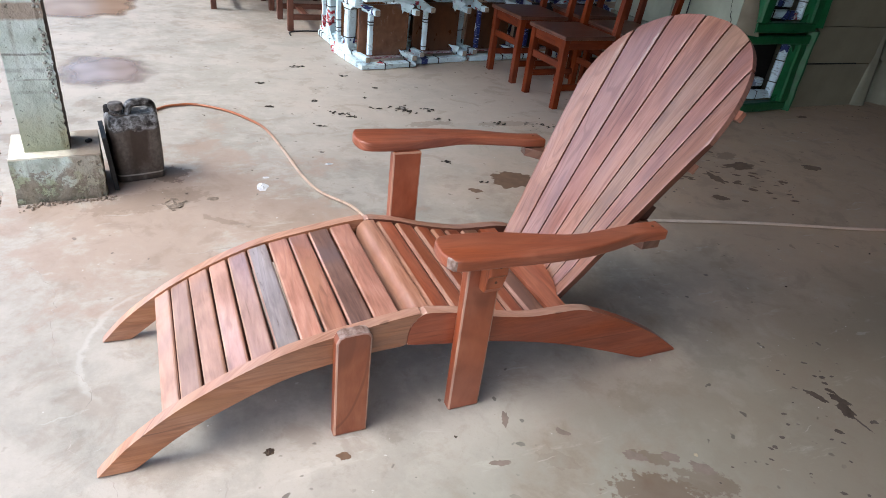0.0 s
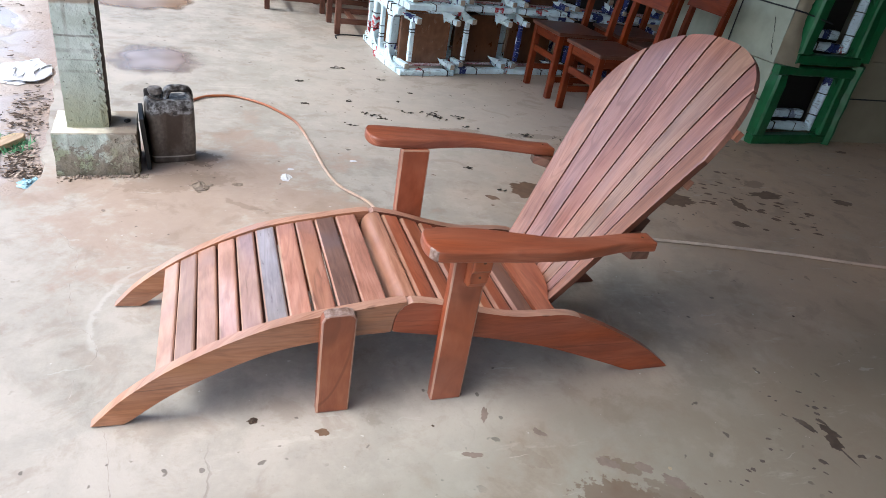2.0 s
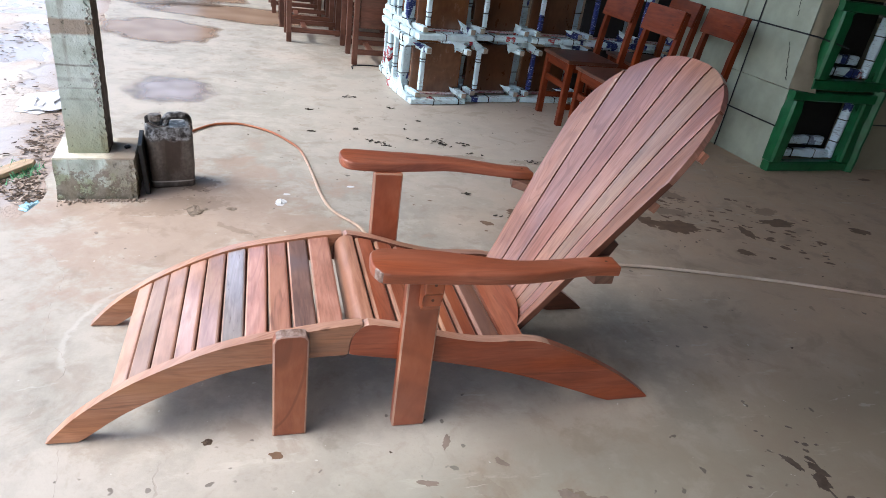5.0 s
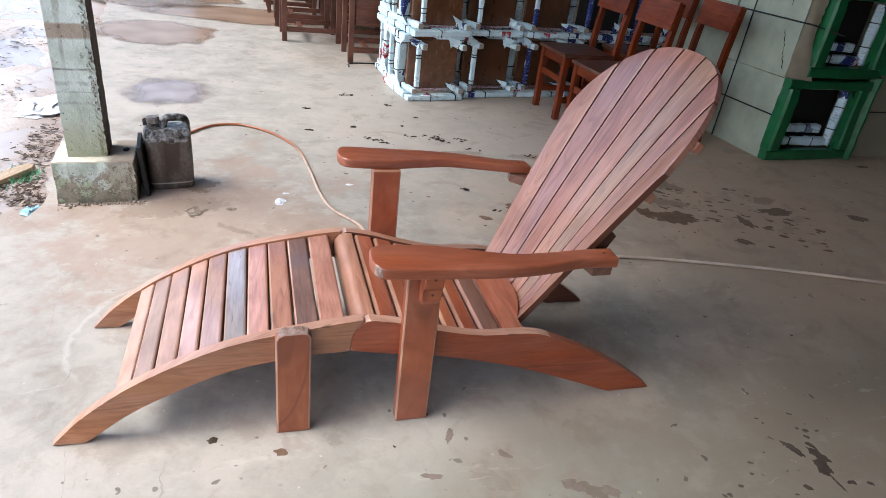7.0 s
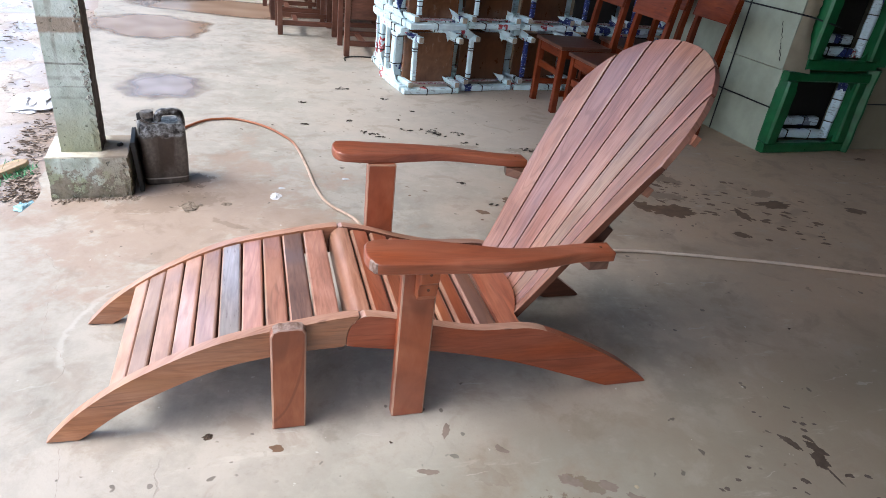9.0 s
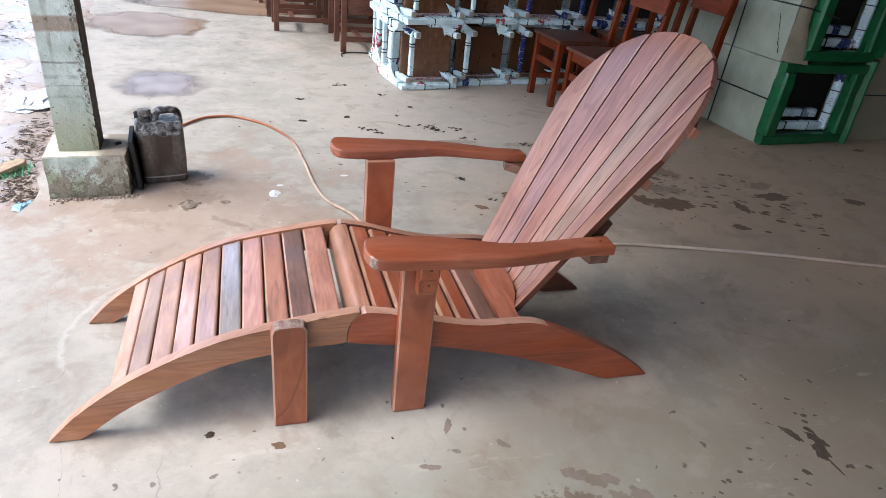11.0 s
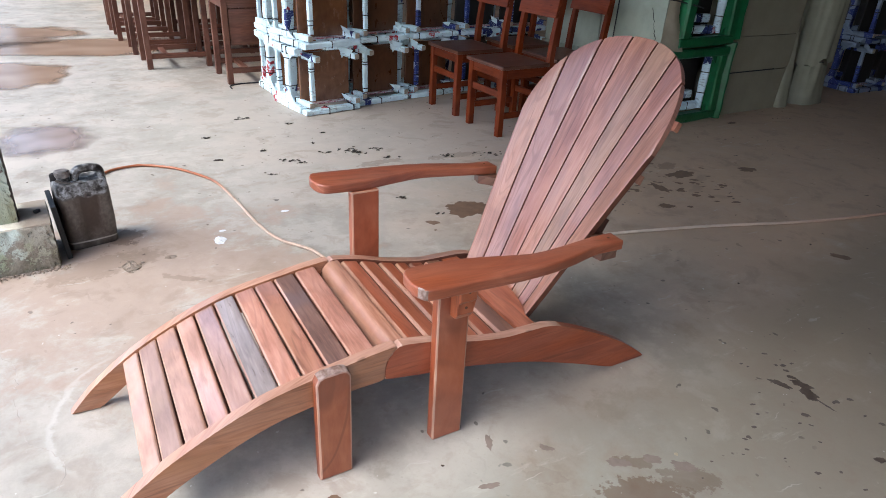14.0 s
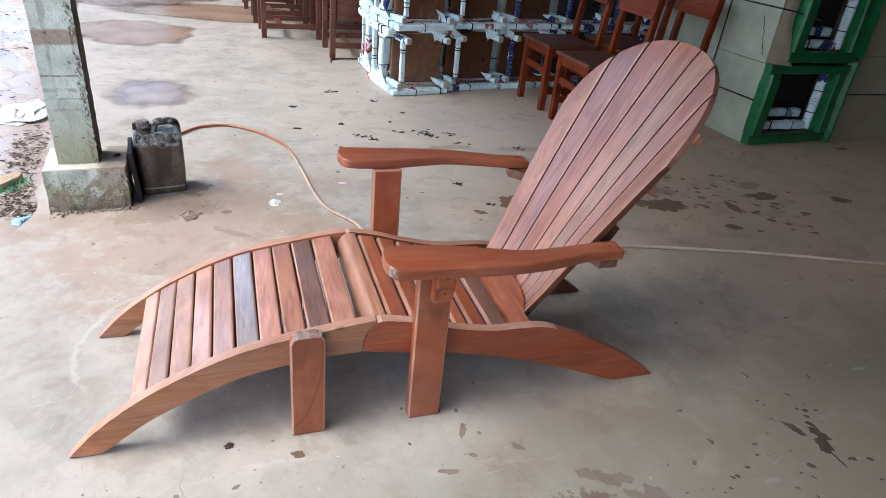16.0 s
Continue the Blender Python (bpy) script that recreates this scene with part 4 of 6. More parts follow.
# the near-black teak of this batten stands in for shade behind the back
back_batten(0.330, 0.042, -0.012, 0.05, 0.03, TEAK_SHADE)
back_batten(0.49, 0.03, -0.002)
back_batten(0.655, 0.03, -0.014)

# rear seat board, hollowed to meet the back
bm = bmesh.new()
n, rows = 16, []
for i in range(n + 1):
    y = RAIL + 0.0015 + (W - 2 * RAIL - 0.003) * i / n
    v = y - BACK_O.y
    v = max(-0.176, min(0.176, v))
    xb = back_at(0.0, v, 0.004).x
    z0, z1 = at_x(SEAT_CURVE, 1.154)[0] - 0.006, at_x(SEAT_CURVE, 1.2)[0] - 0.006
    rows.append([bm.verts.new(p) for p in ((1.154, y, z0 - 0.018), (1.154, y, z0), (xb, y, z1), (xb, y, z1 - 0.018))])
for a, b in zip(rows, rows[1:]):
    for q in range(4):
        bm.faces.new((a[q], b[q], b[(q + 1) % 4], a[(q + 1) % 4]))
bm.faces.new(rows[0])
bm.faces.new(rows[-1][::-1])
part("rear_seat_board", bm, TEAK_SEAT, lounger, along=(0, 1, 0))

ARM_IN = spline([(0.744, -0.062), (0.752, -0.030), (0.785, -0.012), (0.90, -0.014), (1.01, -0.036), (1.10, -0.053), (1.19, -0.046), (1.30, -0.029), (1.386, -0.023)], 6)
ARM_OUT = spline([(1.384, -0.078), (1.29, -0.082), (1.20, -0.105), (1.12, -0.121), (1.02, -0.129), (0.90, -0.129), (0.775, -0.128), (0.753, -0.112), (0.744, -0.088)], 6)
for side in (0, 1):
    # y of the near arm, mirrored about the middle for the far one
    def my(y):
        return W - y if side else y
    outline = [(p[0], my(p[1])) for p in ARM_IN + ARM_OUT]
    bm = soft_slab(outline, 0.030, 0.006)
    for v in bm.verts:
        v.co.z += 0.520 - 0.026 * (v.co.x - 0.74) / 0.65
    arm = part("arm", bm, TEAK_ARM, lounger, smooth=True)
    if not side:
        # sanded end grain on the front corner
        arm.data.materials.append(END_GRAIN)
        for f in arm.data.polygons:
            if f.normal.x < -0.35 and f.center.y < -0.104 and f.center.x < 0.8:
                f.material_index = 1
    ya, yb = sorted((my(-0.034), my(-0.001)))
    lit_edges(part("front_leg", box((0.847, ya, 0.0), (0.938, yb, 0.5155), 0.005), TEAK_ARM, lounger, along=(0, 0, 1)))
    ya, yb = sorted((my(-0.072), my(-0.034)))
    corbel = [(my(-0.0345), 0.513), (my(-0.082), 0.513), (my(-0.082), 0.462), (my(-0.070), 0.448), (my(-0.070), 0.418), (my(-0.060), 0.402), (my(-0.0345), 0.399)]
    bracket = part("arm_bracket", slab(corbel, "x", 0.878, 0.926, 0.004), TEAK_ARM, lounger, along=(0, 0, 1))
    for pz, py in ((0.435, -0.0700), (0.485, -0.0820)):
        part("plug", tube([(0.903, my(py), pz), (0.903, my(py - 0.0012), pz)], 0.0038, 12), TEAK_PLUG, bracket, "dark round wooden plug")
    part("plug", tube([(1.352, my(-0.052), 0.520), (1.352, my(-0.052), 0.5262)], 0.004, 12), TEAK_PLUG, arm, "dark round wooden plug")
    ya, yb = sorted((my(-0.034), my(-0.001)))
    top = [(0.532, 0.0)] + [(0.533, 0.298), (0.540, 0.313), (0.553, 0.319), (0.598, 0.321), (0.612, 0.317), (0.620, 0.304)] + [(0.618, 0.0)]
    top = [(px, pz - 0.04 * side if pz else 0.0) for px, pz in top]
    leg = lit_edges(part("leg", slab(top, "y", ya, yb, 0.005), TEAK_FIGURED, footrest, along=(0, 0, 1)), 1)
    leg.data.materials.append(END_GRAIN)
    for f in leg.data.polygons:
        if f.normal.z > 0.5:
            f.material_index = 2
    # shaped bearer that carries the rear of the arm, behind the back
rear = []
for i in range(15):
    v = -0.236 + 0.472 * i / 14
    p = back_at(0.285, v, -0.0235)
    rear.append((p.x, BACK_O.y + v))
outline = [(1.325, -0.066), (1.318, -0.03)] + rear + [(1.318, W + 0.03), (1.325, W + 0.066), (1.378, W + 0.066), (1.44, W / 2 + 0.15), (1.44, W / 2 - 0.15), (1.378, -0.066)]
bm = slab(outline, "z", 0.466, 0.494, 0.002)
# darker wood here puts the shade under the arms into colour
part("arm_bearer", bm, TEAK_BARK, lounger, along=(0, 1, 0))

# ---- pillar and things beside it ----
pil = pose(-0.16, 1.545, 0, 0, 0, 4)
pillar = thing("pillar", "square concrete roof pillar with peeling green-white limewash on a plinth", "pillar", pil, kind="structure")


def rough_box(lo, hi, cut, amount, seed, corner=None):
    """A block whose faces are uneven; corner names an upright edge whose plaster has crumbled."""
    bm = bmesh.new()
    bmesh.ops.create_cube(bm, size=1.0)
    for v in bm.verts:
        v.co = Vector([lo[i] + (v.co[i] + 0.5) * (hi[i] - lo[i]) for i in range(3)])
    for axis in range(3):
        n = max(1, int((hi[axis] - lo[axis]) / cut))
        for k in range(1, n):
            co, no = Vector((0, 0, 0)), Vector((0, 0, 0))
            co[axis], no[axis] = lo[axis] + (hi[axis] - lo[axis]) * k / n, 1
            bmesh.ops.bisect_plane(bm, geom=bm.verts[:] + bm.edges[:] + bm.faces[:], plane_co=co, plane_no=no)
    off = Vector((seed * 3.1, seed * 1.7, seed))
    for v in bm.verts:
        d = noise.noise_vector((v.co + off) * 22) * amount
        v.co += Vector((d.x, d.y, 0 if v.co.z <= lo[2] + 1e-4 else d.z))
        if corner is not None:
            e = Vector((corner[0] - v.co.x, corner[1] - v.co.y, 0))
            if e.length < 0.022:
                w = max(0.0, noise.noise((v.co + off) * 75) + 0.25)
                c = Vector(((lo[0] + hi[0]) / 2 - v.co.x, (lo[1] + hi[1]) / 2 - v.co.y, 0)).normalized()
                v.co += c * w * 0.012
    return bm


part("plinth", rough_box((-0.152, -0.128, -0.03), (0.152, 0.128, 0.178), 0.012, 0.0045, 1, (0.152, -0.128)), PLINTH, pillar, "limewashed plinth with a muddy foot")
shaft = part("shaft", rough_box((-0.098, -0.068, 0.176), (0.053, 0.074, 3.4), 0.0125, 0.002, 2, (0.053, -0.068)), PILLAR, pillar)
chips = random.Random(31)
bm = bmesh.new()
for i in range(80):
    z = chips.choice((0.40, 0.47, 0.50, 0.58, 0.61, 0.70, 0.78)) + chips.gauss(0, 0.022)
    r = 0.003 + 0.006 * chips.random() ** 2
    m = pose(0.036 + chips.gauss(0, 0.006), -0.068 + chips.gauss(0, 0.002), z, chips.uniform(0, 180), chips.uniform(0, 180), 0) @ Matrix.Diagonal((r, r * chips.uniform(0.5, 1), r * chips.uniform(0.5, 1), 1))
    bmesh.ops.create_icosphere(bm, subdivisions=1, radius=1, matrix=m)
tagged(part("plaster_crust", bm, CHIPPED, pillar, "crumbled pale plaster along the shaft edge"), kind="stuff")
part("plinth_top", rough_box((-0.150, -0.126, 0.177), (0.150, 0.126, 0.184), 0.03, 0.002, 5), CEMENT_PALE, pillar)
bm = bmesh.new()
rnd = random.Random(5)
for i in range(120):
    x = -0.15 + 0.33 * i / 120 + rnd.uniform(-0.01, 0.01)
    r = min(0.011, abs(rnd.gauss(0, 0.004)) + 0.002)
    m = pose(x, -0.134 - abs(rnd.gauss(0, 0.02)), r * 0.25, rnd.uniform(0, 180), rnd.uniform(0, 180), 0) @ Matrix.Diagonal((r, r * rnd.uniform(0.6, 1), r * rnd.uniform(0.4, 0.8), 1))
    bmesh.ops.create_icosphere(bm, subdivisions=1, radius=1, matrix=m)
tagged(part("mortar_crumbs", bm, MORTAR, pillar, "crumbled mortar along the plinth foot"), kind="stuff")

shaft.data.materials.append(CEMENT)
# dark right face: bare cement, and the shaft's shaded side put into colour
for f in shaft.data.polygons:
    if f.normal.x > 0.5 and f.center.y > -0.062:
        f.material_index = 1
# black board leaning between plinth and can
tagged(part("black_board", box((-0.009, -0.10, 0.0), (0.009, 0.10, 0.225), 0.002, 1, pose(0.022, 1.575, 0.001, 0, -4, 6)), BLACK_BOARD, along=(0, 0, 1)),
       "thin black board leaning on the plinth beside the can", "board")
tagged(part("black_clip", box((-0.012, -0.007, 0), (0.012, 0.007, 0.012), 0.003, 2, pose(-0.045, 1.55, 0.184, 0, 0, 50)), DARK),
       "small black plastic bit lying on the plinth", "litter")


def jerrycan(m):
    can = thing("jerrycan", "old plastic jerrycan stained brown and black with oil", "jerrycan", m)
    hx, hy = 0.097, 0.068
    levels = [(0.0, 0.93), (0.006, 0.97), (0.018, 0.99), (0.026, 0.965), (0.034, 0.99), (0.10, 1.0), (0.20, 1.0), (0.236, 0.99), (0.256, 0.96), (0.268, 0.89), (0.275, 0.79)]
    bm, rings = bmesh.new(), []
    for z, k in levels:
        ring = []
        for i in range(32):
            a = i / 32 * math.tau
            ca, sa = math.cos(a), math.sin(a)
            x = hx * math.copysign(abs(ca) ** 0.32, ca) * (k if z < 0.24 else 0.5 + 0.5 * k)
            y = hy * math.copysign(abs(sa) ** 0.32, sa) * k
            w = 0.0035 * noise.noise(Vector((x * 14, y * 14, z * 12)))
            ring.append(bm.verts.new((x + w, y + w, z)))
        rings.append(ring)
    for a, b in zip(rings, rings[1:]):
        for i in range(32):
            bm.faces.new((a[i], a[(i + 1) % 32], b[(i + 1) % 32], b[i]))
    bm.faces.new(rings[0][::-1])
    bm.faces.new(rings[-1])
    part("body", bm, OILY, can, smooth=True)
    hp = spline([(-0.014, 0, 0.255), (-0.011, 0, 0.290), (0.003, 0, 0.310), (0.03, 0, 0.313), (0.060, 0, 0.312), (0.081, 0, 0.299), (0.086, 0, 0.250)], 5)
    bm = tube(hp, 0.0155, 10)
    for v in bm.verts:
        v.co.y *= 1.7
    part("handle", bm, OILY, can, "dusty grey moulded handle", smooth=True)
    part("neck", tube([(-0.052, 0, 0.262), (-0.052, 0, 0.300)], 0.023, 20), OILY, can, smooth=True)
    cap = tube([(-0.052, 0, 0.294), (-0.052, 0, 0.298), (-0.052, 0, 0.316), (-0.052, 0, 0.320)], [0.025, 0.028, 0.028, 0.024], 24)
    for i, v in enumerate(cap.verts):
        if i % 2 and 0.296 < v.co.z < 0.318:
            v.co.x = -0.052 + (v.co.x + 0.052) * 0.94
            v.co.y *= 0.94
    part("cap", cap, OILY_CAP, can, "dirty grey-brown screw cap")
    small = tube([(-0.076, 0.036, 0.262), (-0.076, 0.036, 0.296), (-0.076, 0.036, 0.300)], [0.016, 0.016, 0.013], 16)
    part("vent_cap", small, DARK, can, "small dark vent cap", smooth=True)
    # oily cord tied round the neck and run over the shoulder
    cord = spline([(-0.08, -0.01, 0.285), (-0.06, -0.03, 0.279), (-0.03, -0.035, 0.272), (-0.005, -0.045, 0.268), (0.004, -0.058, 0.245), (-0.004, -0.068, 0.215)], 5)
    part("cord", tube(cord, 0.005, 8), CEMENT, can, "dark oily cord over the shoulder", smooth=True)
    return can


jerrycan(pose(0.115, 1.622, 0.0, 0, 0, 12))

hose_pts = [(0.08, 1.75), (0.03, 1.95), (0.06, 2.15), (0.150, 2.315), (0.24, 2.428), (0.33, 2.462), (0.42, 2.455), (0.555, 2.352), (0.655, 2.2), (0.715, 2.05), (0.752, 1.76), (0.775, 1.50), (0.815, 1.31), (0.91, 1.155), (0.955, 1.0), (1.05, 0.86), (1.3, 0.78)]
tagged(part("hose", tube(spline([(x, y, 0.009) for x, y in hose_pts], 8), 0.0070, 10), HOSE, smooth=True), "thin reddish-brown rubber hose lying over the slab", "hose")
cord_pts = [(1.25, 0.79), (1.65, 0.80), (1.99, 0.795), (2.26, 0.745), (2.73, 0.622), (3.2, 0.47), (3.65, 0.368), (4.6, 0.22), (6.2, 0.3), (8.7, 0.5)]
tagged(part("power_cord", tube(spline([(x, y, 0.0085) for x, y in cord_pts], 8), 0.0068, 10), CORD, smooth=True), "thin brown electric cord lying over the slab", "cord")


# ---- school furniture ----
def school_chair(m):
    ch = thing("school_chair", "dark red-brown varnished wooden school chair", "chair", m, "school chairs in the shed")
    for y in (-0.19, 0.148):
        part("front_leg", box((0.0, y, 0.0), (0.042, y + 0.042, 0.435), 0.003, 1), MAHOGANY, ch, along=(0, 0, 1))
        post = [(0.375, 0.0), (0.417, 0.0), (0.412, 0.42), (0.425, 0.62), (0.455, 0.885), (0.425, 0.89), (0.388, 0.62), (0.372, 0.42)]
        part("back_post", slab(post, "y", y, y + 0.036, 0.003, 1), MAHOGANY, ch, along=(0, 0, 1))
        part("side_rail", box((0.043, y + 0.008, 0.375), (0.373, y + 0.032, 0.434), 0.002, 1), MAHOGANY, ch)
        part("side_stretcher", box((0.043, y + 0.010, 0.115), (0.373, y + 0.030, 0.155), 0.002, 1), MAHOGANY, ch)
    part("front_rail", box((0.008, -0.147, 0.375), (0.032, 0.147, 0.434), 0.002, 1), MAHOGANY, ch, along=(0, 1, 0))
    part("front_stretcher", box((0.010, -0.147, 0.252), (0.032, 0.147, 0.295), 0.002, 1), MAHOGANY, ch, along=(0, 1, 0))
    part("rear_stretcher", box((0.382, -0.153, 0.20), (0.404, 0.147, 0.24), 0.002, 1), MAHOGANY, ch, along=(0, 1, 0))
    part("seat", box((-0.015, -0.205, 0.436), (0.372, 0.205, 0.460), 0.006, 2), MAHOGANY_DARK, ch, "darker glossy seat board", along=(1, 0, 0))
    back = [(0.379, 0.735), (0.399, 0.735), (0.427, 0.893), (0.407, 0.895)]
    part("backrest", slab(back, "y", -0.193, 0.187, 0.003, 1), MAHOGANY, ch, along=(0, 1, 0))
    return ch


first = school_chair(pose(2.515, 2.935, 0, 0, 0, 2))
for x, y, r in ((2.525, 2.395, 3), (3.03, 2.49, 1), (3.05, 3.02, -2)):
    copy_thing(first, pose(x, y, 0, 0, 0, r))


def school_desk(m, panel=False):
    d = thing("school_desk", "dark red-brown varnished wooden school desk", "desk", m, "school desks in the shed")
    for x in (0.0, 0.49):
        for y in (0.0, 0.41):
            part("leg", box((x, y, 0.0), (x + 0.045, y + 0.045, 0.70), 0.003, 1), MAHOGANY_DUSTY, d, along=(0, 0, 1))
    for y in (0.008, 0.418):
        part("stretcher", box((0.046, y, 0.085), (0.489, y + 0.024, 0.128), 0.002, 1), MAHOGANY_DUSTY, d)
    part("mid_stretcher", box((0.15, 0.033, 0.090), (0.195, 0.417, 0.112), 0.002, 1), MAHOGANY_DUSTY, d, along=(0, 1, 0))
    part("drawer_box", box((0.006, 0.012, 0.58), (0.529, 0.443, 0.699), 0.003, 1), MAHOGANY_DUSTY, d)
    part("desktop", box((-0.04, -0.03, 0.701), (0.575, 0.48, 0.722), 0.004, 1), MAHOGANY_DUSTY, d)
    if panel:
        part("side_panel", box((0.050, 0.014, 0.30), (0.486, 0.034, 0.574), 0.003, 1), MAHOGANY_DUSTY, d, "smooth side panel below the top")
    return d


desk = school_desk(pose(0.735, 4.90, 0, 0, 0, 1))
school_desk(pose(1.245, 4.17, 0, 0, 0, 1), True)
# the column near x 1.85 is added to darken the gaps behind
for x, y, r in ((0.69, 5.58, 0), (0.63, 6.35, 1), (0.60, 7.05, -1), (1.235, 4.98, 0), (1.24, 5.7, 0), (1.86, 4.95, 1), (1.85, 5.7, 0), (1.84, 6.45, -1), (1.24, 6.42, 1)):
    copy_thing(desk, pose(x, y, 0, 0, 0, r))


def wrapped_bar(bm, a, b, w=0.046, seed=0, flat=1.0):
    """A square timber wrapped in paper, a little lumpy, from a to b."""
    a, b = Vector(a), Vector(b)
    rnd = random.Random(seed)
    d = b - a
    m = Matrix.Translation(a) @ d.to_track_quat("X", "Z").to_matrix().to_4x4()
    n = 6
    L, rings = d.length, []
    for i in range(n + 1):
        k = w / 2 * rnd.uniform(0.88, 1.10)
        x = L * i / n
        c = k * 0.72
        ring = []
        for cy, cz in ((k, -c), (k, c), (c, k), (-c, k), (-k, c), (-k, -c), (-c, -k), (c, -k)):
            ring.append(bm.verts.new(m @ Vector((x, cy * flat, cz))))
        rings.append(ring)
    for r0, r1 in zip(rings, rings[1:]):
        for q in range(8):
            bm.faces.new((r0[q], r0[(q + 1) % 8], r1[(q + 1) % 8], r1[q]))
    bm.faces.new(rings[0][::-1])
    bm.faces.new(rings[-1])


def ties(bm, a, b, at, w=0.05, h=None):
    """Dark twine rings round a bar, at parts of its length."""
    a, b = Vector(a), Vector(b)
    q = (b - a).to_track_quat("X", "Z").to_matrix().to_4x4()
    for t in at:
        m = Matrix.Translation(a.lerp(b, t)) @ q
        add_box(bm, (-0.003, -w / 2, -(h or w) / 2), (0.003, w / 2, (h or w) / 2), 0, 1, m)


def wrapped_frame(m, seed, paper, label, navy=None, board=None):
    """A chair frame turned over and wrapped in newsprint, its brown panel showing between the bars."""
    fr = thing("wrapped_chair_frame", label, "wrapped furniture", m, "wrapped chair frames in a stack")
    w, d, h = 0.44, 0.46, 0.445
    bars = [
        ("front_bar", (-0.005, -0.012, 0.020), (w - 0.015, -0.004, 0.020), 0.040, 2.0),
        ("side_runner", (0.045, -0.03, 0.066), (0.02, d, 0.060), 0.040, 1.0),
        ("side_runner", (w - 0.035, -0.045, 0.066), (w - 0.035, d, 0.060), 0.040, 1.0),
        ("foot_bar", (0.012, 0.03, 0.022), (0.012, d, 0.022), 0.044, 1.2),
        ("upright", (0.085, 0.03, 0.085), (0.085, 0.035, h - 0.085), 0.032, 1.0),
        ("rear_upright", (0.02, d - 0.05, 0.05), (0.02, d - 0.04, h - 0.04), 0.030, 1.0),
        ("mid_upright", (0.018, d * 0.48, 0.045), (0.02, d * 0.46, h - 0.03), 0.052, 1.4),
        ("top_runner", (0.095, -0.045, h - 0.066), (0.03, d, h - 0.06), 0.041, 1.0),
        ("top_runner", (w - 0.045, -0.055, h - 0.066), (w - 0.09, d, h - 0.06), 0.041, 1.0),
        ("top_side", (0.008, 0.06, h - 0.03), (0.008, d, h - 0.03), 0.05, 1.2),
        ("rear_bar", (0.0, d - 0.03, 0.024), (w, d - 0.03, 0.024), 0.044, 1.0),
    ]
    tb = bmesh.new()
    for i, (n, a, b, t, flat) in enumerate(bars):
        bm = bmesh.new()
        wrapped_bar(bm, a, b, t, seed * 31 + i, flat)
        part(n, bm, navy if navy and n in ("upright", "side_runner") and i % 2 == 0 else paper, fr)
        spots = random.Random(seed * 7 + i)
        ties(tb, a, b, [spots.uniform(0.08, 0.92) for _ in range(spots.choice((1, 2, 2, 3)))], t * flat + 0.005, t + 0.005)
        if "runner" in n:
            # bare end of the timber under the paper
            e = Vector(a) + (Vector(a) - Vector(b)).normalized() * 0.004
            part("bar_end", box(tuple(e - Vector((0.017, 0.003, 0.017))), tuple(e + Vector((0.017, 0.003, 0.017))), 0.002, 1), BAR_END, fr, "bare sawn timber end")
    tagged(part("twine", tb, TWINE, fr, "black twine tied round the wrapping"), kind="stuff")
    # panels without a board are near-black, the stack's shade put into colour
    part("panel", box((0.035, 0.115, 0.05), (w - 0.012, 0.133, h - 0.045), 0.003, 1), board or DARK, fr, "brown varnished wooden panel" if board else "panel coloured near-black for lack of light", along=(0, 0, 1))
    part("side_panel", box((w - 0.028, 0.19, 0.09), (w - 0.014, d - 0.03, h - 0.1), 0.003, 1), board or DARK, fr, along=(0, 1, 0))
    part("slab_panel", box((0.09, 0.075, 0.040), (w - 0.07, 0.112, 0.050), 0.003, 1), PAPER_RED, fr, "red-printed paper strip")
    # torn and folded paper: gussets at the joints and loose ends
    rnd = random.Random(seed)

    def sheet(name, pts):
        bm = bmesh.new()
        n = (pts[1] - pts[0]).cross(pts[2] - pts[0]).normalized() * 0.003
        lo = [bm.verts.new(v) for v in pts]
        hi = [bm.verts.new(v + n) for v in pts]
        bm.faces.new(lo[::-1])
        bm.faces.new(hi)
        q = len(pts)
        for k in range(q):
            bm.faces.new((lo[k], lo[(k + 1) % q], hi[(k + 1) % q], hi[k]))
        part(name, bm, paper, fr)

    def near(x, y, z, r=0.008):
        return Vector((x + rnd.uniform(-r, r), y + rnd.uniform(-r, r), z + rnd.uniform(-r, r)))
    for y0, y1 in ((d * 0.48, d * 0.80), (d * 0.48, d * 0.1)):
        for z0, s in ((h - 0.04, -1), (0.05, 1)):
            arc = [Vector((-0.006, y1 + (y0 - y1) * math.sin(a), z0 + s * 0.17 * (1 - math.cos(a)))) for a in np.linspace(0.0, math.pi / 2, 7)]
            sheet("paper_gusset", [Vector((-0.006, y0, z0))] + arc)
    sheet("paper_flap", [near(w - 0.07, 0.03, h - 0.05), near(w - 0.10, 0.05, h - 0.09), near(w - 0.14, 0.04, h + 0.02)])
    for x0, z0, reach in ((w - 0.06, h - 0.045, 0.11), (w - 0.07, 0.085, 0.07), (0.07, h - 0.05, 0.09)):
        tip = near(x0 - reach, -0.01, z0 + 0.55 * reach, 0.02)
        sheet("paper_flap", [near(x0, -0.02, z0 + 0.02), near(x0 - 0.2 * reach, -0.015, z0 - 0.02), near(x0 - 0.7 * reach, 0.0, z0 + 0.1 * reach), tip])
    sheet("paper_flap", [near(w - 0.10, 0.15, 0.10), near(w - 0.085, 0.15, h - 0.1), near(w - 0.09, 0.13, h * 0.5)])
    return fr


LAB = "chair frame wrapped in white newsprint and black twine"
LABB = "chair frame wrapped in blue-printed newsprint and black twine"
k = 0
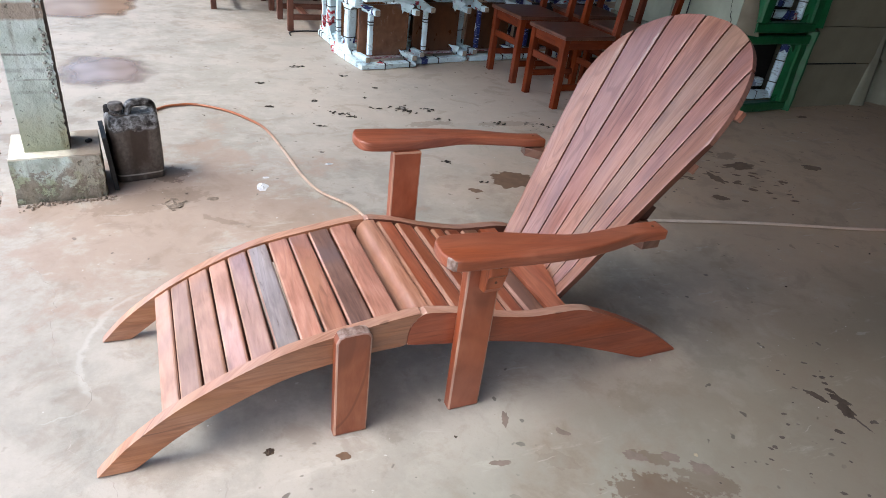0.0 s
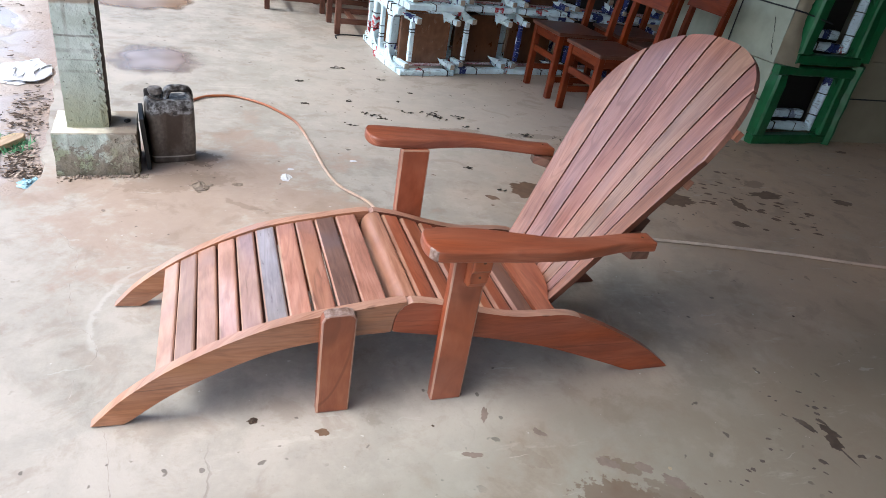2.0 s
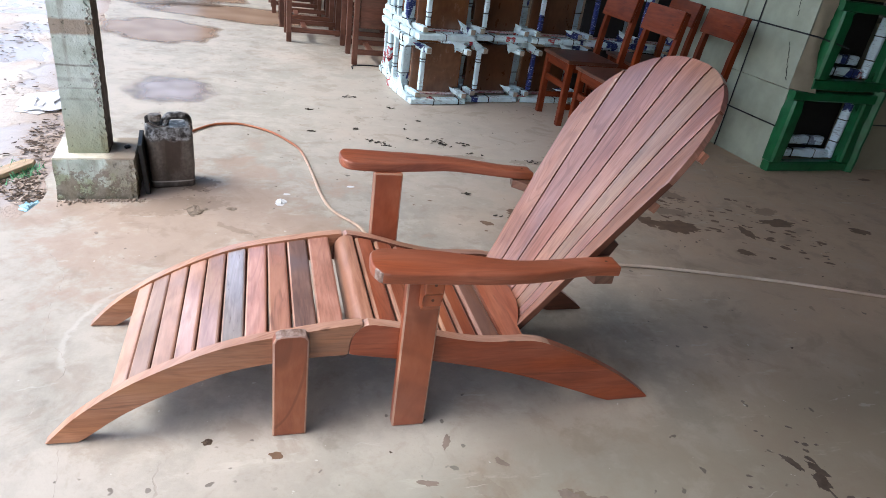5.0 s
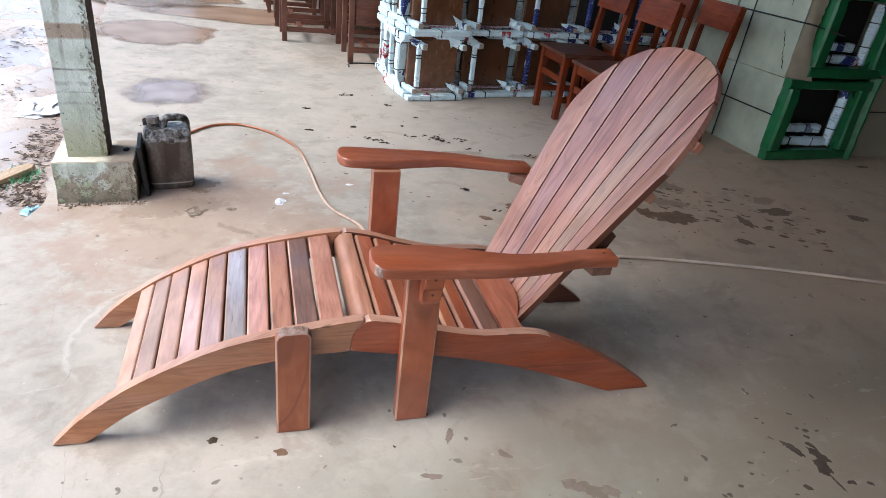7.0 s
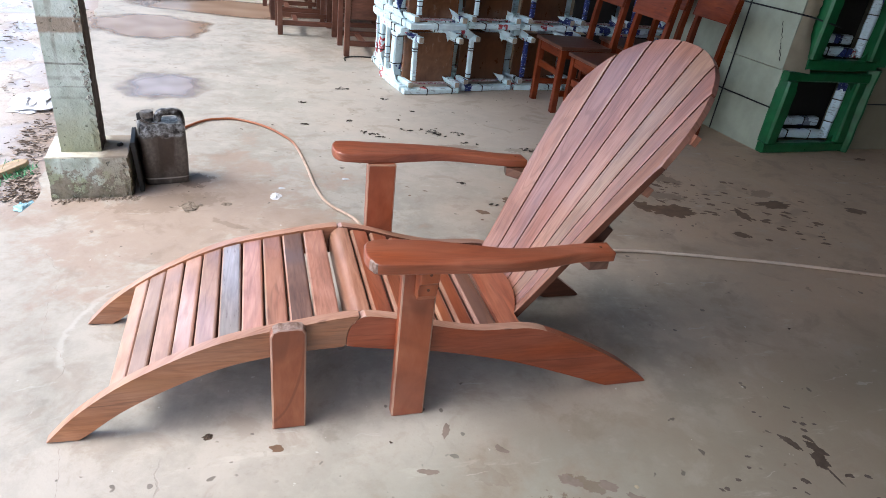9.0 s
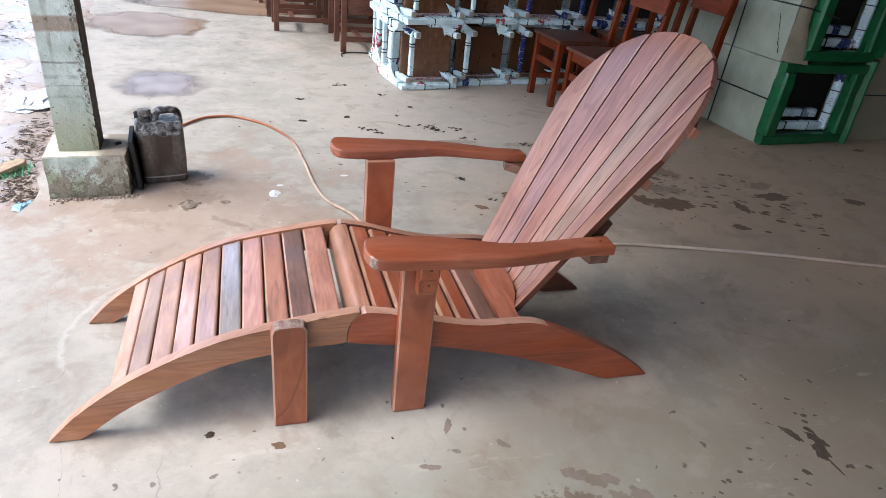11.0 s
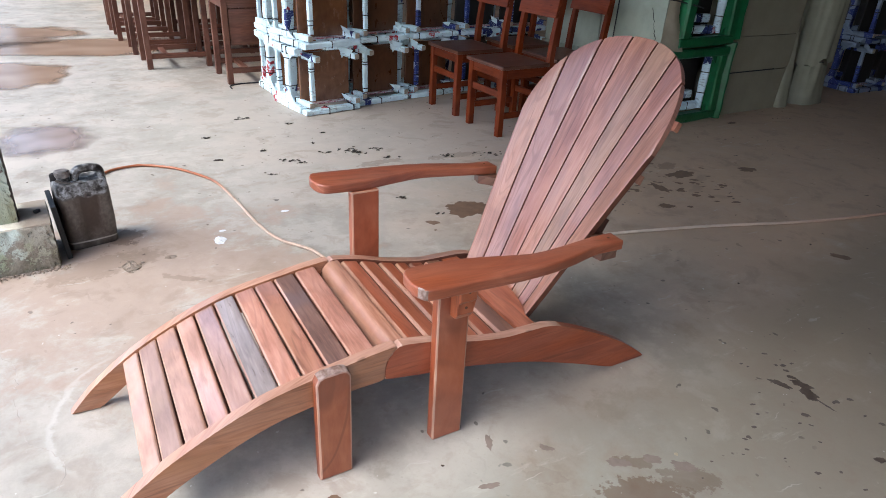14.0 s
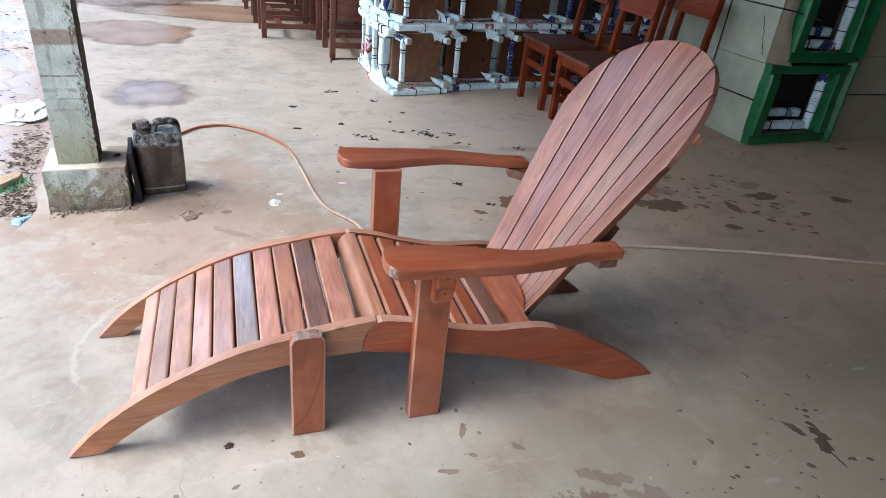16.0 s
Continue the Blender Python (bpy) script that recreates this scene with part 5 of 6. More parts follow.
for level in (0, 1):
    for col, (x, y, r) in enumerate(((1.53, 3.13, 9), (1.985, 3.27, 8), (2.45, 3.35, 6), (2.92, 3.42, 4), (3.37, 3.45, 3))):
        for row in (0, 1):
            if col > 1 and row:
                continue
            px, py = x - 0.025 * row, y + 0.475 * row
            k += 1
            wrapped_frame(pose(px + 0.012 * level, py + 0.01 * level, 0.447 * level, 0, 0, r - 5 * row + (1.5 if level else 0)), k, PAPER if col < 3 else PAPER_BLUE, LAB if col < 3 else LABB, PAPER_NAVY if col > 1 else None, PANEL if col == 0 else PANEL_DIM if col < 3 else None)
for x, y in ((6.46, 2.20), (6.95, 2.17), (7.44, 2.14), (6.3, 2.75)):
    for level in (0, 1):
        k += 1
        wrapped_frame(pose(x, y, 0.447 * level, 0, 0, -4), k, PAPER_SHADED, LABB)

# ---- cartons ----
store = pose(3.712, 1.995, 0, 0, 0, 4)


def carton(z0, z1, x1, y1, open_front, bend, label):
    """A strapped carton; its long side is torn open and framed with green tape."""
    c = thing("carton", label, "carton", store @ pose(0, bend, z0), "strapped cartons in a stack")
    h = z1 - z0 - 0.004
    part("end_panel", rough_box((0.0, 0.0, 0.0), (0.012, y1, h), 0.06, 0.0025, int(z0 * 40) + 2), CARTON, c, "pale greenish card end")
    part("rear_panel", box((0.013, y1 - 0.012, 0), (x1, y1, h), 0.001, 1), CARTON, c)
    part("base_panel", box((0.013, 0.02, 0.0), (x1, y1 - 0.013, 0.01), 0.001, 1), CARTON_TAN, c)
    part("lid_panel", box((0.013, 0.0, h - 0.01), (x1, y1 - 0.013, h), 0.001, 1), CARTON_TAN, c)
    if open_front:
        # near-black sheet stands in for the unlit inside of the carton
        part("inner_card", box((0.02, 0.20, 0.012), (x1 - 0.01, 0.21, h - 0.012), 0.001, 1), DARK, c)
    return c


def strap(points, label="black packing strap tied round the cartons", material=None):
    bm = tube(points, 0.005, 6)
    return tagged(part("strap", bm, material or TWINE), label, "strap")


LABC = "pale green-grey card carton, strapped, in the stack"
for z0, z1, y1, shift in ((0.0, 0.53, 0.57, 0.05), (0.53, 1.10, 0.57, 0.055)):
    carton(z0, z1, 0.76, y1, True, shift, LABC)
for z0, z1 in ((0.0, 0.43), (0.43, 0.852), (0.852, 1.1)):
    bx = thing("carton", "pale green-grey card carton behind the strapped stack", "carton", store @ pose(0, 0.64, z0), "strapped cartons in a stack")
    part("end_panel", rough_box((0.0, 0.0, 0.0), (0.76, 0.58, z1 - z0 - 0.004), 0.08, 0.002, int(z0 * 10) + 9), CARTON, bx)


def green_frame(m, w, h, label):
    """Green tape over the edges of an opening, lumpy and creased."""
    g = thing("green_taped_frame", label, "packaging", m)

    def bar(a, b, t, seed, name):
        bm = bmesh.new()
        wrapped_bar(bm, a, b, t, seed)
        part(name, bm, GREEN, g, smooth=True)
    bar((0, 0, 0.035), (w, 0, 0.035), 0.068, 3, "bottom_bar")
    bar((0, 0, h - 0.03), (w, 0, h - 0.035), 0.062, 4, "top_bar")
    bar((0.045, 0.005, 0.07), (0.055, 0.005, h - 0.06), 0.092, 5, "side_bar")
    bar((w - 0.045, 0.005, 0.07), (w - 0.05, 0.005, h - 0.06), 0.085, 6, "side_bar")
    for i, (a, b) in enumerate((((0.09, 0.07, 0.11), (w - 0.12, 0.06, 0.10)), ((w - 0.12, 0.05, 0.08), (w - 0.10, 0.06, h - 0.08)), ((0.1, 0.12, 0.18), (w - 0.15, 0.13, 0.17)))):
        bm = bmesh.new()
        wrapped_bar(bm, a, b, 0.055, 40 + i)
        part("wrapped_bar", bm, PAPER_BLUE, g, "white newsprint wrapping inside", smooth=True)
        for t in (0.3, 0.7):
            tb = bmesh.new()
            ties(tb, a, b, (t,), 0.06)
            part("tie", tb, TWINE, g)
    # torn tape across the corners of the opening
    rip = random.Random(int(h * 1000))
    for x0, z0, sx, sz in ((0.085, h - 0.055, 1, -1), (w - 0.085, h - 0.06, -1, -1), (0.085, 0.065, 1, 1), (w - 0.09, 0.065, -1, 1)):
        a, b = rip.uniform(0.05, 0.10), rip.uniform(0.04, 0.09)
        pts = [(x0, z0), (x0 + sx * a, z0), (x0 + sx * a * 0.55, z0 + sz * b * 0.3), (x0 + sx * a * 0.35, z0 + sz * b * 0.65), (x0, z0 + sz * b)]
        part("tape_flap", slab(pts, "y", -0.004, 0.002, 0), GREEN, g)
    return g


green_frame(store @ pose(-0.005, 0.012, 0.0), 0.70, 0.535, "carton opening edged with bright green tape, wrapped bars inside")
green_frame(store @ pose(0.10, 0.005, 0.548), 0.60, 0.53, "upper carton opening edged with bright green tape, wrapped bars inside")
bm = bmesh.new()
wrapped_bar(bm, (0.728, 0.0, 0.0), (0.735, 0.005, 0.56), 0.075, 8)
tagged(part("green_post", bm, GREEN, smooth=True, m=store), "lumpy upright bundle wrapped in green tape", "packaging")
bm = bmesh.new()
wrapped_bar(bm, (0.73, 0.005, 0.585), (0.715, 0.01, 1.08), 0.085, 9)
tagged(part("green_post", bm, GREEN, smooth=True, m=store), "lumpy upright bundle wrapped in green tape", "packaging")
# torn card folded round the upper corner, over the front
flap = bmesh.new()
nx, nz = 8, 24
rip = random.Random(12)
grid = []
for j in range(nz + 1):
    t = j / nz
    wide = 0.095 + 0.065 * max(0.0, 1 - t / 0.42) ** 1.2 + 0.045 * max(0.0, t - 0.55) + rip.uniform(-0.004, 0.004)
    row = []
    for i in range(nx + 1):
        u = i / nx
        bulge = 0.010 * math.sin(math.pi * u) + 0.002 * math.sin(6 * t + i)
        row.append(flap.verts.new((0.0 + 0.85 * wide * u - bulge * 0.5, 0.053 + 0.025 * t - 0.53 * wide * u - bulge, 0.536 + 0.56 * t - 0.006 * u)))
    grid.append(row)
for j in range(nz):
    for i in range(nx):
        flap.faces.new((grid[j][i], grid[j][i + 1], grid[j + 1][i + 1], grid[j + 1][i]))
geo = bmesh.ops.solidify(flap, geom=flap.faces[:], thickness=0.004)
tagged(part("card_flap", flap, CARTON_FOLD, smooth=True, m=store), "bent pale card flap folded over the carton corner", "packaging")


def strap_at(pts):
    strap([store @ Vector(p) for p in pts])


strap_at([(-0.006, 0.045, 0.292), (-0.006, 0.62, 0.292)])
strap_at([(-0.006, 0.05, 0.862), (-0.006, 0.62, 0.862)])
strap_at([(-0.006, 0.50, 0.0), (-0.006, 0.485, 0.52), (-0.006, 0.47, 1.08)])
for (ya, za), (yb, zb) in (((0.100, 0.575), (0.172, 0.80)), ((0.188, 0.945), (0.204, 1.09))):
    rnd = random.Random(int(za * 100))
    pts = [store @ Vector((-0.003, ya + (yb - ya) * i / 15 + rnd.uniform(-0.006, 0.006), za + (zb - za) * i / 15)) for i in range(16)]
    tagged(part("card_tear", tube(pts, [0.0008 + 0.0032 * rnd.random() ** 2 for _ in pts], 5), DARK), "jagged tear in the pale carton end", "tear")
strap_at([(-0.006, 0.05, 0.862), (0.05, 0.02, 0.855), (0.2, -0.08, 0.82)])

wrapped_frame(store @ pose(0.20, 0.06, 1.105, 0, 0, -2), 90, PAPER_BLUE, "chair frame wrapped in blue-printed newsprint lying on the cartons")
grey = store @ pose(0.80, 0.02, 0, 0, 0, -3)
for z0, z1 in ((0.0, 0.325), (0.325, 0.59), (0.59, 0.95)):
    bx = thing("carton", "brown-grey card carton in the shaded stack", "carton", grey @ pose(0, 0, z0), "shaded cartons")
    part("shell", rough_box((0, 0, 0), (0.74, 0.6, z1 - z0 - 0.004), 0.09, 0.002, int(z0 * 10) + 20), CARTON_GREY, bx)
strap([grey @ Vector((0.0, -0.006, 0.325)), grey @ Vector((0.55, -0.006, 0.325))])


def bundle(m, r0, r1, h, seed, label, lean=(0, 0)):
    """A loosely rolled sheet standing on end."""
    bm = bmesh.new()
    n, rows, rings = 56, 26, []
    for j in range(rows + 1):
        z = h * j / rows
        r = r0 + (r1 - r0) * (j / rows)
        if h > 0.6:
            # pinched by twine, with a skirt draped over the tie
            r *= 1 - 0.16 * math.exp(-((z - 0.36) / 0.05) ** 2) + 0.06 * math.exp(-((z - 0.50) / 0.07) ** 2) + 0.12 * max(0.0, 1 - z / 0.25)
        ring = []
        for i in range(n):
            a = i / n * math.tau
            w = 1 + 0.16 * noise.noise(Vector((math.cos(a) * 1.5, math.sin(a) * 1.5, z * 2 + seed))) + 0.03 * math.sin(5 * a + seed + z * 2) + (0.11 * noise.noise(Vector((math.cos(a) * 4, math.sin(a) * 4, z * 5 + seed))) if h > 0.6 else 0.0)
            ring.append(bm.verts.new((r * w * math.cos(a) + lean[0] * z, r * w * math.sin(a) * 0.8 + lean[1] * z, z)))
        rings.append(ring)
    for a, b in zip(rings, rings[1:]):
        for i in range(n):
            bm.faces.new((a[i], a[(i + 1) % n], b[(i + 1) % n], b[i]))
    bm.faces.new(rings[0][::-1])
    bm.faces.new(rings[-1])
    return tagged(part("foam_roll", bm, WRAP_PALE, smooth=True, m=m), label, "roll")


bundle(pose(5.29, 2.13, 0), 0.105, 0.05, 0.60, 2, "pale conical roll of packing sheet standing by the cartons", (-0.02, 0.02))
roll = thing("packing_roll", "tall pale roll of packing sheet, draped and tied with twine", "roll", pose(5.66, 2.19, 0))


def draped(name, z0, z1, r0, r1, seed, hem, lean, label):
    """A sheet wrapped round an upright roll, with folds and an uneven hem."""
    bm, n, rows, rings = bmesh.new(), 64, 22, []
    for j in range(rows + 1):
        t = j / rows
        ring = []
        for i in range(n):
            a = i / n * math.tau
            low = hem * noise.noise(Vector((math.cos(a) * 2, math.sin(a) * 2, seed))) * (1 - t) ** 2
            z = z0 + (z1 - z0) * t + low
            fold = 0.12 * noise.noise(Vector((math.cos(a) * 3.2, math.sin(a) * 3.2, t * 1.5 + seed))) + 0.02 * math.sin(7 * a + seed + 2 * t) * (1 - t)
            r = (r0 + (r1 - r0) * t ** 0.6) * (1 + fold)
            ring.append(bm.verts.new((r * math.cos(a) + lean[0] * z, 0.8 * r * math.sin(a) + lean[1] * z, max(0.0, z))))
        rings.append(ring)
    for a, b in zip(rings, rings[1:]):
        for i in range(n):
            bm.faces.new((a[i], a[(i + 1) % n], b[(i + 1) % n], b[i]))
    bm.faces.new(rings[0][::-1])
    bm.faces.new(rings[-1])
    return part(name, bm, WRAP_PALE, roll, label, smooth=True)


draped("lower_wrap", 0.0, 0.46, 0.215, 0.155, 3, 0.0, (0.09, 0.03), "flared pale sheet at the foot")
draped("upper_wrap", 0.33, 1.15, 0.205, 0.165, 8, 0.10, (0.09, 0.03), "pale sheet draped over the tie")
tw = [(0.032 + 0.178 * math.cos(a), 0.011 + 0.143 * math.sin(a), 0.345 + 0.008 * math.sin(2 * a)) for a in np.linspace(0, 6.28, 30)]
part("twine", tube(tw, 0.005, 6), TWINE, roll, "black twine")

# ---- litter ----
def flake(bm, x, y, z, size, rnd, curl=0.4, long=1.0):
    n = 7
    turn = rnd.uniform(0, math.tau) if long > 1 else 0.0
    ct, st = math.cos(turn), math.sin(turn)
    a0, sk = rnd.uniform(0, math.tau), rnd.uniform(-0.7, 0.7)
    pts = []
    for i in range(n):
        a = a0 + i / n * math.tau
        r = size * rnd.uniform(0.55, 1.0) * (1.0 if i % 2 else 0.6)
        u, w = r * math.cos(a) * long, r * math.sin(a + sk) * 0.7 / long
        pts.append(Vector((x + u * ct - w * st, y + u * st + w * ct, z + 0.002 + abs(rnd.gauss(0, 1)) * size * curl * 0.3)))
    lo = [bm.verts.new(p) for p in pts]
    hi = [bm.verts.new(p + Vector((0, 0, 0.0012))) for p in pts]
    bm.faces.new(lo[::-1])
    bm.faces.new(hi)
    for i in range(n):
        bm.faces.new((lo[i], lo[(i + 1) % n], hi[(i + 1) % n], hi[i]))


def scatter(name, material, count, seed, place, size, label, z=0.0, long=1.0):
    rnd, bm = random.Random(seed), bmesh.new()
    for _ in range(count):
        x, y = place(rnd)
        flake(bm, x, y, z, rnd.uniform(*size), rnd, 0.4, long)
    return tagged(part(name, bm, material), label, "litter", kind="stuff")


# drifts of litter on the soil: x, y, spread
DRIFTS = [(-0.60, 1.53, 0.05), (-0.50, 1.57, 0.05), (-0.46, 1.66, 0.04), (-0.42, 1.50, 0.03), (-0.70, 1.50, 0.07), (-0.57, 2.40, 0.05), (-0.56, 2.22, 0.05), (-0.53, 2.04, 0.05), (-1.27, 4.11, 0.12), (-1.32, 3.73, 0.12),
          (-1.15, 4.38, 0.10), (-1.29, 4.76, 0.12), (-0.89, 5.55, 0.07), (-0.80, 4.8, 0.06), (-0.95, 3.1, 0.10)]
TWIGS = DRIFTS[:8]


def twiggy(rnd):
    cx, cy, s = rnd.choice(TWIGS)
    return cx + rnd.gauss(0, s), cy + rnd.gauss(0, s * 1.3)


def yard(rnd):
    if rnd.random() < 0.9:
        cx, cy, s = rnd.choice(DRIFTS)
        return cx + rnd.gauss(0, s), cy + rnd.gauss(0, s * 1.6)
    y = rnd.uniform(1.3, 6.0)
    return -0.46 - 0.125 * (y - 1.2) - abs(rnd.gauss(0.02, 0.4)), y


scatter("dry_leaves", LEAF, 400, 3, yard, (0.006, 0.030), "dark dry leaves scattered over the soil", -0.03)
scatter("pale_leaves", LEAF_PALE, 200, 4, yard, (0.008, 0.028), "pale dry leaves and bark scattered over the soil", -0.03, 1.2)
scatter("twigs", LEAF_PALE, 150, 14, twiggy, (0.008, 0.020), "pale strips of bark and twigs in the soil", -0.028, 1.45)
scatter("dark_twigs", LEAF, 150, 15, twiggy, (0.006, 0.018), "dark rotten strips of leaf in the soil", -0.028, 1.45)
scatter("floor_crumbs", LEAF, 90, 5, lambda r: (r.uniform(-0.2, 4.0), r.uniform(-0.6, 5.0)), (0.004, 0.012), "dark crumbs of bark and mud on the slab")
CLUSTERS = [(1.14, 2.27, 4), (1.18, 2.23, 5), (1.22, 2.20, 3), (1.53, 2.32, 5), (1.57, 2.24, 5), (1.55, 2.28, 4), (1.69, 2.29, 5), (1.72, 2.11, 4), (2.05, 2.0, 4), (1.39, 2.51, 3), (1.38, 2.33, 4),
            (1.50, 2.70, 2), (1.36, 2.96, 3), (0.79, 2.41, 2), (0.80, 2.84, 3), (1.07, 2.48, 2), (1.02, 2.08, 2), (1.51, 1.53, 2), (1.60, 1.28, 3), (2.30, 1.95, 8), (1.14, 3.19, 3), (1.08, 3.18, 3)]


def clustered(r):
    x, y, s = r.choice(CLUSTERS)
    u, v = r.gauss(0, 0.006) * s, r.gauss(0, 0.0025) * s
    return x + 0.9 * u + 0.4 * v, y - 0.4 * u + 0.9 * v


scatter("mud_lumps", MORTAR, 26, 9, lambda r: (0.235 + r.gauss(0, 0.035), 1.312 + r.gauss(0, 0.035)), (0.005, 0.018), "brown lumps of dried mud on the slab")
scatter("floor_shavings", SOOT, 170, 6, clustered, (0.005, 0.022), "dark wood shavings lying in clusters on the slab")

# oily drops and wet spots on the slab: x, y, radius in mm
DROPS = [(2.041, -0.441, 16), (2.094, -0.453, 11), (1.899, -0.435, 14), (1.85, -0.45, 7), (1.872, -0.47, 8), (1.861, -0.304, 5), (1.793, -0.331, 9), (1.77, -0.367, 7), (1.711, -0.399, 8),
         (1.661, -0.42, 9), (1.645, -0.421, 8), (1.615, -0.45, 8), (1.589, -0.458, 5), (1.488, -0.436, 5), (1.419, -0.466, 4), (1.682, -0.52, 5), (1.831, -0.526, 5), (1.715, -0.595, 9),
         (1.776, -0.622, 6), (1.919, -0.645, 17), (2.062, -0.52, 8), (2.074, -0.564, 12), (2.06, -0.246, 10), (2.037, -0.235, 7), (2.094, -0.253, 8), (2.041, -0.27, 11), (1.935, -0.178, 7),
         (1.943, -0.199, 5), (2.058, -0.176, 11), (1.711, -0.697, 7), (1.775, -0.688, 8)]
SPOTS = [(2.995, 0.948, 26), (3.06, 0.897, 21), (3.034, 0.84, 17), (3.234, 0.972, 12), (2.677, 1.137, 20), (2.737, 1.122, 22), (2.79, 1.239, 26), (2.817, 1.307, 18), (3.074, 1.52, 24), (3.116, 1.504, 18),
         (2.845, 1.484, 20), (3.148, 1.425, 18), (2.967, 1.029, 26), (3.145, 1.065, 15), (2.84, 0.847, 18), (3.383, 1.247, 20), (2.741, 1.645, 18), (2.703, 1.525, 20), (2.618, 1.435, 18), (2.409, 1.375, 16),
         (1.22, 1.50, 9), (1.30, 1.45, 14), (1.21, 1.40, 8), (1.49, 1.13, 9), (0.54, -0.10, 20)]
# stains with clear margins: x, y, half length, half width, turn
STAINS = [(2.388, 1.232, 0.045, 0.06, 0.0), (2.516, 1.179, 0.125, 0.072, -0.35), (3.176, 1.222, 0.10, 0.045, 0.0), (2.893, 1.115, 0.03, 0.065, 0.0), (2.73, 0.904, 0.045, 0.026, -0.42), (3.64, 1.12, 0.06, 0.035, -0.46),
          (4.438, 1.88, 0.05, 0.02, 0.0), (1.775, 1.272, 0.12, 0.095, -0.39), (1.962, -0.308, 0.034, 0.012, -1.22), (2.022, -0.338, 0.030, 0.017, -1.2), (2.002, -0.378, 0.032, 0.022, -1.8), (2.026, -0.30, 0.016, 0.009, -1.0), (1.998, -0.432, 0.036, 0.0035, -1.54), (3.037, 0.157, 0.042, 0.022, -0.97),
          (1.522, 1.207, 0.029, 0.022, -0.43)]
FAINT = [(1.256, -0.324, 0.031, 0.014, -0.58), (1.348, -0.358, 0.026, 0.016, -0.54), (0.986, -0.107, 0.010, 0.026, -0.48), (1.114, -0.195, 0.019, 0.010, -0.94), (0.903, -0.237, 0.026, 0.009, -0.31), (1.405, -0.414, 0.033, 0.018, -0.66)]


def drops(name, spots, seed, label, film, stretch=1.0):
    """Flat films with uneven margins; a spot is x, y and a radius in mm, or x, y, half length, half width and turn."""
    rnd, bm = random.Random(seed), bmesh.new()
    for spot in spots:
        x, y = spot[:2]
        if len(spot) == 3:
            a, b, turn = spot[2] / 1100 * stretch, spot[2] / 1000 * rnd.uniform(0.4, 0.7), rnd.gauss(-0.4, 0.25)
        else:
            a, b, turn = spot[2:]
        n = 28 if a < 0.03 else 60
        off = Vector((rnd.uniform(0, 50), rnd.uniform(0, 50), 0))
        rough = 0.42 if len(spot) == 3 else 0.5
        ring = []
        for i in range(n):
            q = Vector((math.cos(i / n * math.tau), math.sin(i / n * math.tau), 0))
            w = 1 + rough * noise.noise(q * 1.3 + off) + rough * 0.6 * noise.noise(q * 4.0 + off) + rough * 0.3 * noise.noise(q * 9.0 + off)
            u, v = a * w * q.x, b * w * q.y
            ring.append((x + u * math.cos(turn) - v * math.sin(turn), y + u * math.sin(turn) + v * math.cos(turn)))
        z = 0.0003 + rnd.uniform(0, 0.0002)
        lo = [bm.verts.new((px, py, 0.0002)) for px, py in ring]
        hi = [bm.verts.new((px * 0.95 + x * 0.05, py * 0.95 + y * 0.05, z)) for px, py in ring]
        bm.faces.new(hi)
        for i in range(n):
            bm.faces.new((lo[i], lo[(i + 1) % n], hi[(i + 1) % n], hi[i]))
    return tagged(part(name, bm, film), label, "stain", kind="stuff")


drops("oil_drops", DROPS, 1, "dark round oil drops dried on the slab", OIL)
drops("wet_spots", SPOTS, 2, "small brown wet spots sprayed over the slab", WET)
rnd = random.Random(21)
spray = []
for i in range(70):
    t, o = rnd.random(), rnd.gauss(0, 0.09)
    spray.append((2.52 + 0.75 * t + 0.5 * o, 1.42 - 0.42 * t + o, abs(rnd.gauss(0, 8)) + 4))
drops("wet_spray", spray, 3, "fine brown spray round the wet stains", WET, 1.5)
drops("wet_stains", [p for p in STAINS if p[1] > 0], 4, "brown wet stains with clear margins on the slab", WET)
drops("oil_stains", [p for p in STAINS if p[1] <= 0], 6, "dark oil stains on the slab", OIL)
drops("faint_stains", FAINT, 5, "faint rusty stains dried into the slab", WET_PALE)
# hairline crack along the edge of the slab
knots = [(-0.224, 0.961), (-0.139, 0.781), (-0.137, 0.675), (-0.114, 0.458), (-0.030, 0.315), (-0.058, 0.115), (0.003, 0.046), (0.045, -0.088), (0.07, -0.30)]
rnd = random.Random(4)
line = [(p.x + rnd.gauss(0, 0.005), p.y + rnd.gauss(0, 0.005)) for p in spline([(*k, 0) for k in knots], 9)]
bm = bmesh.new()
edge = []
for i, (x, y) in enumerate(line):
    w = 0.0003 + 0.0013 * rnd.random() ** 2
    edge.append((bm.verts.new((x - w, y, 0.0004)), bm.verts.new((x + w, y, 0.0004))))
for a, b in zip(edge, edge[1:]):
    bm.faces.new((a[0], a[1], b[1], b[0]))
tagged(part("floor_crack", bm, CRACK), "hairline crack running through the slab", "crack", kind="stuff")


